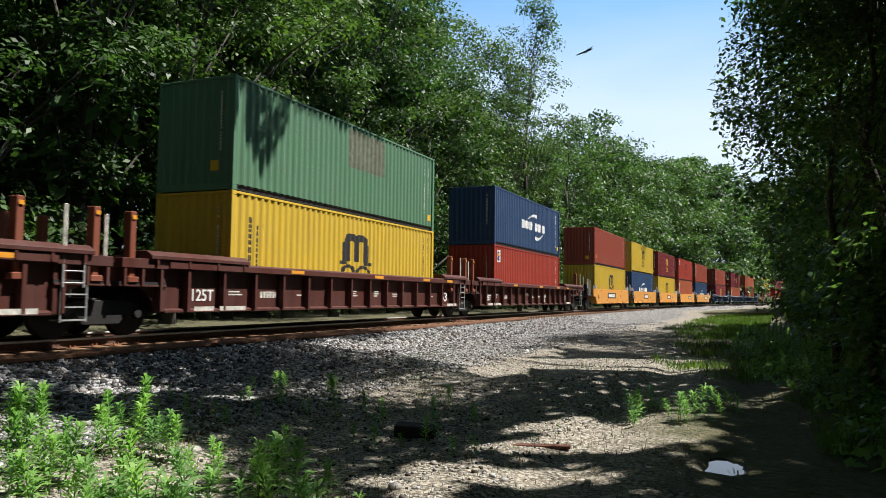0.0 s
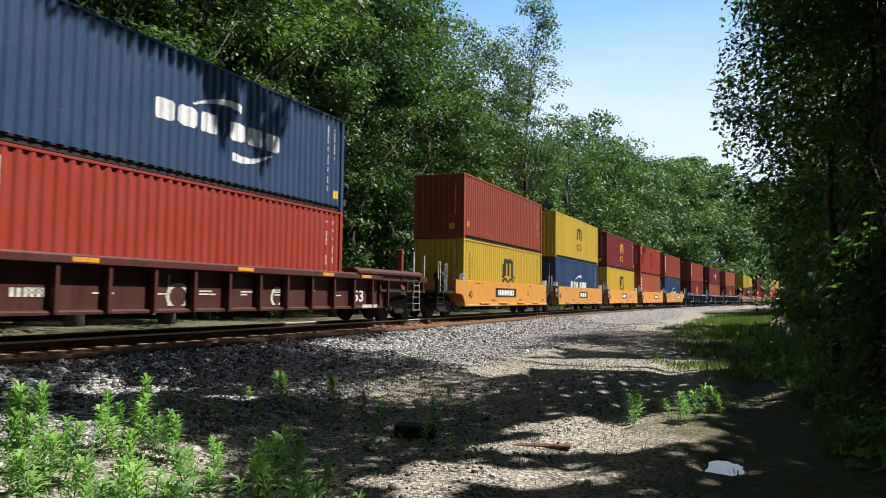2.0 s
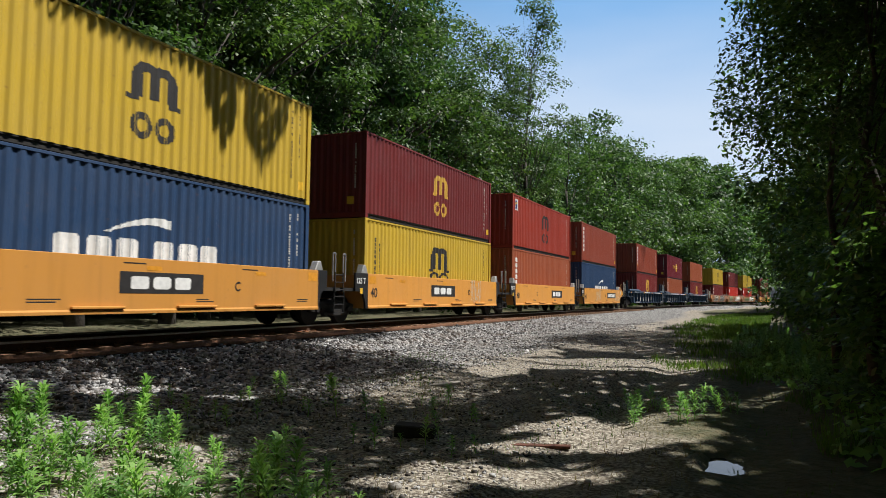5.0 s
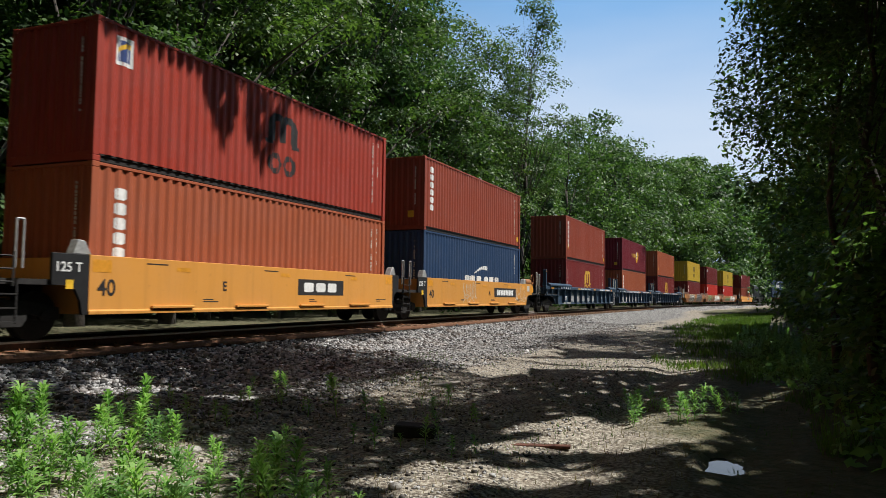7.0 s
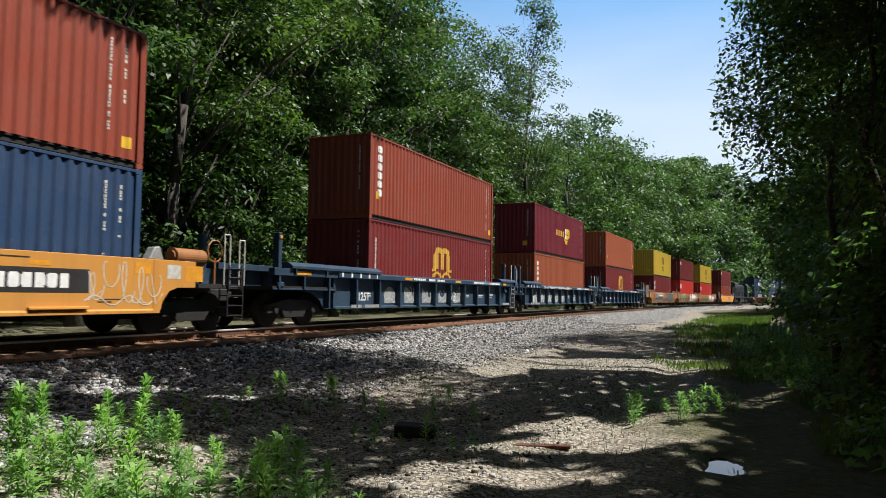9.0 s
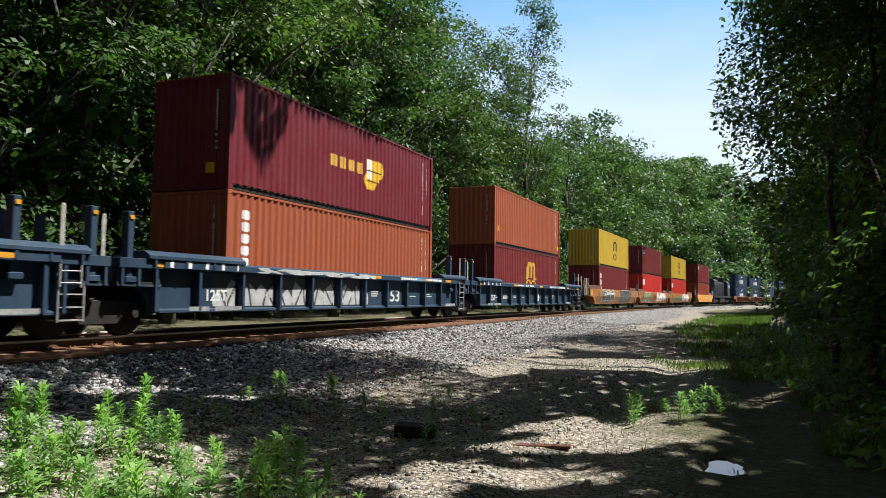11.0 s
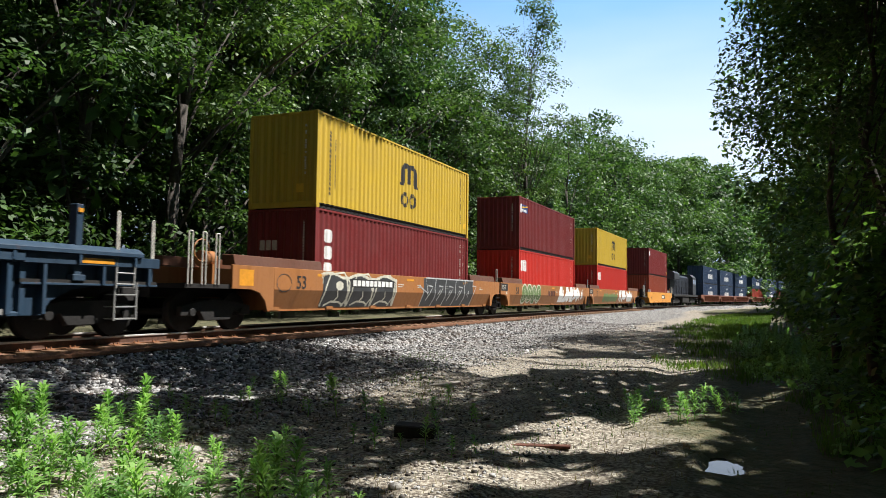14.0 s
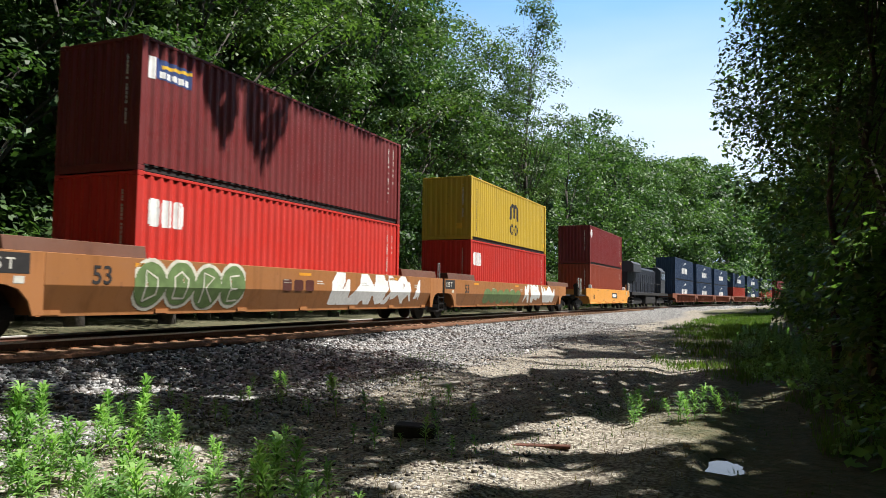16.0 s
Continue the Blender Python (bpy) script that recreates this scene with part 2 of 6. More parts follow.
def ground_material():
    m, nt, b = nodes_of("ground_cover")
    vor = nt.nodes.new("ShaderNodeTexVoronoi")
    vor.inputs["Scale"].default_value = 13
    co = nt.nodes.new("ShaderNodeTexCoord")
    nt.links.new(co.outputs["Object"], vor.inputs["Vector"])
    bw = nt.nodes.new("ShaderNodeRGBToBW")
    nt.links.new(vor.outputs["Color"], bw.inputs[0])
    stone = blend(nt, remap(nt, bw.outputs[0], 0.3, 0.85), (0.025, 0.024, 0.023), (0.42, 0.41, 0.39))
    soil = blend(nt, remap(nt, tex_noise(nt, 3.5, 6), 0.35, 0.7), (0.04, 0.031, 0.023), (0.22, 0.18, 0.135))
    soil = blend(nt, remap(nt, tex_noise(nt, 22, 5), 0.43, 0.61, 0, 0.85), soil, (0.47, 0.43, 0.35))
    attr = nt.nodes.new("ShaderNodeAttribute")
    attr.attribute_name = "cover"
    sep = nt.nodes.new("ShaderNodeSeparateColor")
    nt.links.new(attr.outputs["Color"], sep.inputs[0])
    rag = nt.nodes.new("ShaderNodeMath")
    rag.operation = "ADD"
    nt.links.new(sep.outputs[0], rag.inputs[0])
    nt.links.new(remap(nt, tex_noise(nt, 2.2, 6), 0.2, 0.8, -0.35, 0.35), rag.inputs[1])
    c = blend(nt, remap(nt, rag.outputs[0], 0.35, 0.65), soil, stone)
    litter = blend(nt, remap(nt, tex_noise(nt, 8, 5), 0.3, 0.7), (0.05, 0.06, 0.025), (0.13, 0.11, 0.06))
    rag2 = nt.nodes.new("ShaderNodeMath")
    rag2.operation = "ADD"
    nt.links.new(sep.outputs[1], rag2.inputs[0])
    nt.links.new(remap(nt, tex_noise(nt, 1.3, 5), 0.2, 0.8, -0.3, 0.3), rag2.inputs[1])
    c = blend(nt, remap(nt, rag2.outputs[0], 0.35, 0.7), c, litter)
    nt.links.new(c, b.inputs["Base Color"])
    b.inputs["Roughness"].default_value = 0.92
    h = blend(nt, remap(nt, rag.outputs[0], 0.35, 0.65), tex_noise(nt, 16, 6), vor.outputs["Distance"])
    bump(nt, b, h, 1.0, 0.08)
    return m


def stretch_axis(lo, hi, a, b, fine):
    """Grid lines: fine steps between a and b, growing steps out to lo and hi."""
    mid = list(np.arange(a, b + 1e-6, fine))
    out, step, v = [], fine, b
    while v < hi:
        step *= 1.22
        v += step
        out.append(min(v, hi))
    low, step, v = [], fine, a
    while v > lo:
        step *= 1.22
        v -= step
        low.append(max(v, lo))
    return low[::-1] + mid + out


def build_ground():
    xs = stretch_axis(-2500, 2500, -15.5, 5.0, 0.17)
    ys = stretch_axis(-2500, 4000, 1.5, 26.0, 0.2)
    nx, ny = len(xs), len(ys)
    verts, cover = [], []
    for y in ys:
        for x in xs:
            verts.append((x, y, ground_z(x, y) if abs(x) < 300 and -300 < y < 600 else -0.7))
            d = x - centre_x(y)
            if d > 0:
                # past 60 m dark green cover closes over the shoulder in place of tree shade
                near = 1 - smooth(70, 95, y)
                stone = 1 - smooth(2.6 + 2.4 * near, 4.0 + 4.6 * near, d + 1.2 * noise.noise((x * 0.4, y * 0.4, 2.0)))
                green = smooth(10.8 - 3.4 * smooth(16, 34, y) - 3.4 * smooth(60, 95, y), 13.5 - 3.2 * smooth(16, 34, y) - 4.4 * smooth(60, 95, y), d + 1.0 * noise.noise((x * 0.3, y * 0.3, 7.0)))
            else:
                stone = 1 - smooth(3.4, 4.2, -d)
                green = 1.4 * smooth(3.2, 4.4, -d)
            cover.append((stone, green, 0, 1))
    faces = [(j * nx + i, j * nx + i + 1, (j + 1) * nx + i + 1, (j + 1) * nx + i) for j in range(ny - 1) for i in range(nx - 1)]
    me = bpy.data.meshes.new("ground")
    me.from_pydata(verts, [], faces)
    att = me.color_attributes.new("cover", "FLOAT_COLOR", "POINT")
    att.data.foreach_set("color", np.array(cover, dtype=np.float32).reshape(-1))
    me.polygons.foreach_set("use_smooth", [True] * len(me.polygons))
    me.materials.append(ground_material())
    tagged(new("ground", me), "grey ballast, pale dirt track and dark leaf litter", "ground", kind="structure")


build_ground()


def build_water():
    bm = bmesh.new()
    px, py, ax, ay = PUDDLE
    ring = [bm.verts.new((px + ax * 2.2 * math.cos(a), py + ay * 2.4 * math.sin(a), -0.80)) for a in [k * math.tau / 40 for k in range(40)]]
    bm.faces.new(ring)
    m, nt, b = nodes_of("puddle_water")
    b.inputs["Base Color"].default_value = (0.02, 0.018, 0.012, 1)
    b.inputs["Roughness"].default_value = 0.02
    b.inputs["IOR"].default_value = 1.33
    b.inputs["Specular IOR Level"].default_value = 0.5
    bump(nt, b, tex_noise(nt, 6, 2), 0.03, 0.01)
    tagged(new("water", finish(bm, "water", m)), "still shallow rain puddle in a wheel rut", "puddle", kind="structure")


build_water()


# ---- rails and ties ----
RAIL_OUTLINE = [(-0.070, -0.178), (0.070, -0.178), (0.070, -0.166), (0.012, -0.145), (0.009, -0.045), (0.035, -0.030), (0.036, -0.006), (0.028, 0.0),
                (-0.028, 0.0), (-0.036, -0.006), (-0.035, -0.030), (-0.009, -0.045), (-0.012, -0.145), (-0.070, -0.166)]


def build_rail(off):
    rail = thing("rail", "long rusty steel rail with a worn bright head", "rail", kind="structure")
    stations = list(np.arange(-40, 60, 2.0)) + list(np.arange(60, 420, 6.0))
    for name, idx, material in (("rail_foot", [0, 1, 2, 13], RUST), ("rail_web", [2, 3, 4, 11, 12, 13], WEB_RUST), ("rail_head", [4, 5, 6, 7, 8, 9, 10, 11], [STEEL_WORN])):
        bm = bmesh.new()
        prev = None
        pts = [RAIL_OUTLINE[k] for k in idx]
        for s in stations:
            row = []
            for u, z in pts:
                x, y, _ = track(s, off + u)
                row.append(bm.verts.new((x, y, z + (0.0012 if name == "rail_head" and z > -0.001 else 0))))
            if prev:
                n = len(row)
                for k in range(n - 1 if name == "rail_head" else n):
                    bm.faces.new((prev[k], prev[(k + 1) % n], row[(k + 1) % n], row[k]))
            prev = row
        part(name, bm, material, rail)


build_rail(0.7525)
build_rail(-0.7525)


def build_spare_rail():
    """An old rail that lies on its side on the ballast along the tie ends."""
    rail = thing("spare_rail", "old rusty rail lying along the tie ends", "rail")
    bm = bmesh.new()
    prev = None
    for k in range(34):
        row = []
        for u, z in RAIL_OUTLINE:
            x, y, _ = track(-4.0 + k * 1.3, 1.50 + z + 0.09 + 0.02 * math.sin(k * 0.37))
            row.append(bm.verts.new((x, y, -0.262 + u)))
        if prev:
            n = len(row)
            for i in range(n):
                bm.faces.new((prev[i], prev[(i + 1) % n], row[(i + 1) % n], row[i]))
        prev = row
    part("rail_bar", bm, plain("brown_rust", (0.17, 0.075, 0.035), 0.8, 0.1, 16, 0.45, 0.4), rail)


build_spare_rail()


def build_ties():
    bm = bmesh.new()
    box(bm, -1.30, 1.30, -0.115, 0.115, -0.37, -0.178)
    tie_mesh = finish(bm, "tie", TIE, bevel=0.012)
    bm = bmesh.new()
    box(bm, -0.19, 0.19, -0.09, 0.09, -0.178, -0.160)
    for sx in (-0.12, 0.12):
        for sy in (-0.05, 0.05):
            box(bm, sx - 0.012, sx + 0.012, sy - 0.012, sy + 0.012, -0.16, -0.125)
    plate_mesh = finish(bm, "tie_plate", RUST)
    rng = random.Random(4)
    first = None
    for k in range(170):
        s = -6 + k * 0.53
        x, y, h = track(s)
        m = pose(x, y, rng.uniform(-0.012, 0.006), 0, 0, math.degrees(h) + rng.uniform(-1.2, 1.2))
        if first is None:
            first = tagged(new("railroad_tie", tie_mesh), "weathered brown wooden tie bedded in grey ballast", "railroad tie", group="ties under the rails")
            first.matrix_basis = m
            for off in (-0.7525, 0.7525):
                p = part("tie_plate", plate_mesh, None, first, "rusty plate with spikes")
                p.location.x = off
        else:
            copy_thing(first, m)


build_ties()


def build_stones():
    """Loose crushed stone over the shoulder and beside the road."""
    rng = np.random.default_rng(5)
    base = np.array([(x, y, z) for z in (-0.75, 0.75) for y in (-0.75, 0.75) for x in (-0.75, 0.75)], dtype=float)
    quads = ((0, 2, 3, 1), (4, 5, 7, 6), (0, 1, 5, 4), (2, 6, 7, 3), (0, 4, 6, 2), (1, 3, 7, 5))
    faces = np.array([t for a, b, c, d in quads for t in ((a, b, c), (a, c, d))])
    allv, n = [], 0
    while n < 50000:
        y = 3.2 + 46 * rng.random() ** 1.9
        d = rng.choice([rng.uniform(0.9, 3.8), rng.uniform(2.0, 7.5), rng.uniform(6.0, 11.0)], p=[0.30, 0.38, 0.32])
        x = centre_x(y) + d
        r = rng.uniform(0.006, 0.019) if d > 7.5 else rng.uniform(0.010, 0.028) if d > 4.5 else rng.uniform(0.018, 0.042)
        if rng.random() < 0.05:
            r *= 1.8
        if d < 1.12:
            continue
        v = base * (1 + rng.uniform(-0.38, 0.38, base.shape)) * r * np.array([1, rng.uniform(0.6, 1.3), rng.uniform(0.5, 0.9)])
        a = rng.uniform(0, 6.28)
        b = rng.uniform(-0.8, 0.8)
        v = v @ np.array([[1, 0, 0], [0, math.cos(b), math.sin(b)], [0, -math.sin(b), math.cos(b)]])
        v = v @ np.array([[math.cos(a), math.sin(a), 0], [-math.sin(a), math.cos(a), 0], [0, 0, 1]])
        allv.append(v + np.array([x, y, ground_z(x, y) + r * 0.2]))
        n += 1
    nv = len(base)
    verts = np.concatenate(allv)
    f = (faces[None] + (np.arange(n) * nv)[:, None, None]).reshape(-1, 3)
    me = bpy.data.meshes.new("ballast_stones")
    me.vertices.add(len(verts))
    me.vertices.foreach_set("co", verts.reshape(-1).astype(np.float32))
    me.loops.add(len(f) * 3)
    me.loops.foreach_set("vertex_index", f.reshape(-1).astype(np.int32))
    me.polygons.add(len(f))
    me.polygons.foreach_set("loop_start", np.arange(0, len(f) * 3, 3, dtype=np.int32))
    me.update(calc_edges=True)
    m, nt, b = nodes_of("crushed_stone")
    geo = nt.nodes.new("ShaderNodeNewGeometry")
    c = blend(nt, remap(nt, geo.outputs["Random Per Island"], 0.25, 1.0), (0.03, 0.03, 0.031), (0.52, 0.52, 0.52))
    c = blend(nt, remap(nt, tex_noise(nt, 1.2, 3), 0.4, 0.7, 0, 0.35), c, (0.22, 0.15, 0.10))
    nt.links.new(c, b.inputs["Base Color"])
    b.inputs["Roughness"].default_value = 0.9
    me.materials.append(m)
    tagged(new("ballast_stones", me), "loose grey crushed stone along the track", "ballast", kind="stuff")


build_stones()

# ---- trees ----
# patches of ground that the sun reaches through gaps between the crowns (x, y corners)
SUNLIT = [
    [(-11.1, 16.4), (-10.8, 21.5), (-12.0, 38.0), (-10.3, 92.0), (-5.2, 58.8), (-4.5, 38.6), (-7.5, 31.8), (-8.6, 26.4), (-7.3, 21.8), (-5.4, 21.7), (-4.9, 19.3), (-5.3, 15.2), (-6.7, 15.7), (-9.2, 18.7)],
    [(-5.9, 14.6), (-5.5, 17.2), (-4.3, 19.0), (-2.9, 20.6), (-1.5, 22.0), (-1.45, 19.3), (-0.5, 19.0), (-0.6, 17.6), (-2.7, 16.7), (-4.3, 16.0), (-4.6, 13.7)],
    [(-2.75, 9.06), (-2.4, 10.3), (-1.7, 10.1), (-1.5, 10.9), (-0.65, 12.0), (-0.3, 11.5), (-0.65, 10.3), (-0.55, 8.7), (-1.1, 8.25), (-1.6, 8.36), (-2.1, 7.8), (-2.5, 7.95)],
    [(-2.9, 4.9), (-3.2, 5.85), (-3.25, 6.85), (-2.2, 7.1), (-1.1, 7.34), (-1.1, 6.95), (-2.0, 6.4), (-2.3, 5.9), (-2.3, 5.1)],
    [(-9.4, 6.3), (-8.1, 6.9), (-6.6, 6.6), (-5.3, 5.9), (-4.4, 5.4), (-3.4, 4.5), (-4.0, 2.6), (-8.0, 2.6)],
    [(-10.6, 9.0), (-10.4, 9.6), (-9.0, 9.7), (-8.7, 8.9), (-9.4, 8.4)],
    [(-7.9, 9.4), (-7.6, 9.8), (-6.9, 9.8), (-7.0, 9.4)],
    [(-6.2, 65.0), (3.0, 79.0), (2.0, 52.0), (-3.9, 45.0)],
    [(-0.45, 12.2), (0.0, 14.0), (0.85, 15.2), (0.7, 13.8), (0.1, 12.2)],
]


def inside(px, py, poly):
    hit = np.zeros(len(px), bool)
    n = len(poly)
    for k in range(n):
        (x0, y0), (x1, y1) = poly[k], poly[(k + 1) % n]
        cross = ((y0 > py) != (y1 > py)) & (px < (x1 - x0) * (py - y0) / (y1 - y0 + 1e-9) + x0)
        hit ^= cross
    return hit


def gaps(m, rng, thin=0.0):
    """Which leaves of a crown at the pose m leave the sunlit patches free; thin: the share missing on the side of the woods."""
    def keep(c):
        w = np.array([list(r) for r in m])
        p = c @ w[:3, :3].T + w[:3, 3]
        t = (p[:, 2] + 0.65) / SUN.z
        gx, gy = p[:, 0] - SUN.x * t, p[:, 1] - SUN.y * t
        wob = 0.16 * np.sin(gx * 3.1 + gy * 1.3) + 0.13 * np.sin(gy * 4.3 - gx * 2.2) + 0.08 * np.sin(gx * 9.1 - gy * 7.7)
        lit = np.zeros(len(c), bool)
        for poly in SUNLIT:
            lit |= inside(gx + wob, gy + wob * 0.8, poly)
        # the train's side is lit but for two drooping sprays near the top of the upper boxes
        t = (p[:, 0] + SIDE - 0.2) / SUN.x
        wy, wz = p[:, 1] - SUN.y * t, p[:, 2] - SUN.z * t
        low = np.where((wy > 13.5) & (wy < 14.75), 5.95 - 1.1 * (1 - np.abs(wy - 14.3) / 0.7), np.where((wy > 15.1) & (wy < 16.9), 5.9 - 1.5 * (1 - np.abs(wy - 15.8) / 1.1), 6.5))
        shown = (wz > 0.12) & (wz < low + 0.15 * np.sin(wy * 21))
        dapple = (np.sin(gx * 8.3 + 2 * np.sin(gy * 2.1)) * np.sin(gy * 6.1 + 1.7 * np.sin(gx * 2.9))) > np.where((gx < -2.9) & (gy > 4.5), 0.85, 0.64)
        return ~lit & ~dapple & ~shown & ~((p[:, 0] > 0.3) & (rng.random(len(c)) < thin)) & ~((p[:, 0] < -0.038 * p[:, 1] + 0.22 * np.sin(p[:, 2] * 2.3 + p[:, 1])) & (p[:, 2] < np.maximum(9.5, 1 + 0.45 * p[:, 1])) & (p[:, 1] > 8))
    return keep


def crown_points(rng, height, spread, bottom, clumps, lean=(0.0, 0.0), size=1.0):
    """Clump centres and radii in an uneven egg-shaped crown."""
    out = []
    lobes = [(rng.uniform(0, math.tau), rng.uniform(0.2, 0.95), rng.uniform(0.6, 1.4)) for _ in range(8)]
    while len(out) < clumps:
        u = rng.uniform(0, 1) ** 0.85
        a = rng.uniform(0, math.tau)
        prof = math.sin(math.pi * min(1, 0.22 + 0.76 * u)) ** 0.6
        swell = 1 + 0.45 * sum(w * math.cos(a - la) * math.exp(-((u - lu) / 0.16) ** 2) for la, lu, w in lobes) / 2
        r = spread * prof * swell * rng.uniform(0.3, 1.0) ** 0.4
        z = bottom + (height - bottom) * u
        out.append((r * math.cos(a) + lean[0] * u, r * math.sin(a) + lean[1] * u, z, rng.uniform(0.7, 1.45) * size))
    return out


def crown_mesh(name, seed, clumps, per, length, width, material, keep=None):
    """Leaves lie mostly on the upper shells of the clumps, tilted outwards like shingles."""
    rng = np.random.default_rng(seed)
    cs, ns = [], []
    for x, y, z, r in clumps:
        n = max(6, int(per * r * r))
        d = rng.normal(size=(n, 3))
        d /= np.linalg.norm(d, axis=1, keepdims=True)
        d[:, 2] = np.where((d[:, 2] < -0.2) & (rng.random(n) < 0.7), -d[:, 2], d[:, 2])
        ragged = 1 + 0.28 * np.sin(d[:, 0] * 7 + x) * np.sin(d[:, 1] * 6 + y) + 0.15 * rng.normal(size=n)
        rad = r * ragged * rng.uniform(0.45, 1.0, n) ** 0.5
        cs.append(np.array([x, y, z]) + d * rad[:, None] * np.array([1.2, 1.2, 0.66]) + np.array([0, 0, -0.12 * r]) * rng.random((n, 1)))
        ns.append(d * 0.75 + np.array([0, 0, 0.7]) + rng.normal(size=(n, 3)) * 0.38)
    c, nrm = np.concatenate(cs), np.concatenate(ns)
    if keep is not None:
        ok = keep(c)
        c, nrm = c[ok], nrm[ok]
    return quads_mesh(name, leaf_quads(rng, c, nrm, length, width), material)


def trunk_mesh(seed, height, radius, clumps, limbs=9, lean=(0.0, 0.0)):
    rng = random.Random(seed)
    bm = bmesh.new()
    pts = []
    for k in range(8):
        u = k / 7
        pts.append(Vector((lean[0] * u * u + rng.uniform(-0.16, 0.16) * (k > 0), lean[1] * u * u + rng.uniform(-0.16, 0.16) * (k > 0), -0.4 + u * (height * 0.84 + 0.4))))
    for k in range(7):
        tube(bm, pts[k], pts[k + 1], radius * (1.25 if k == 0 else 1 - 0.12 * k), radius * (1 - 0.12 * (k + 1)), 9)
    for x, y, z, r in rng.sample(clumps, min(limbs, len(clumps))):
        u = max(0.15, min(0.9, (z - 0.2 * height) / height))
        i = min(6, int(u * 7))
        a = pts[i].lerp(pts[i + 1], u * 7 - i)
        b = Vector((x, y, z))
        mid = a.lerp(b, 0.5) + Vector((0, 0, 0.04 * height * rng.random()))
        r0 = radius * 0.34 * (1.1 - u)
        tube(bm, a, mid, r0, r0 * 0.6, 6)
        tube(bm, mid, b, r0 * 0.6, r0 * 0.15, 6)
    return finish(bm, "trunk", BARK, True)


def tree_kind(seed, height, spread, bottom, clumps, per, length, width, material, radius=0.22, lean=(0.0, 0.0), limbs=9, size=1.0, keep=None):
    rng = random.Random(seed)
    pts = crown_points(rng, height, spread, bottom, clumps, lean, size)
    held = pts if keep is None else [p for p in pts if keep(np.array([p[:3]]))[0] and p[0] > lean[0] * 0.75]
    if lean[0] < -4:
        lean, height = (lean[0] * 0.4, lean[1] * 0.4), height * 0.85
    return trunk_mesh(seed, height, radius, held, limbs, lean), crown_mesh("crown", seed, pts, per, length, width, material, keep)


def plant(kind, m, label, category="tree", group="", name="tree"):
    t = thing(name, label, category, m, group)
    if kind[0] is not None:
        part("trunk", kind[0], None, t, "grey-brown bark")
    part("crown", kind[1], None, t)
    return t


def skyline(s):
    """How much taller than usual the trees stand at s metres along the track."""
    marks = ((60, 0.88), (82, 0.92), (90, 1.12), (112, 1.22), (118, 1.12), (126, 1.2), (150, 1.32), (175, 1.45), (205, 1.58), (260, 1.7), (300, 1.7))
    for (a, u), (b, v) in zip(marks, marks[1:]):
        if s <= b:
            return u + (v - u) * max(0.0, s - a) / (b - a)
    return marks[-1][1]


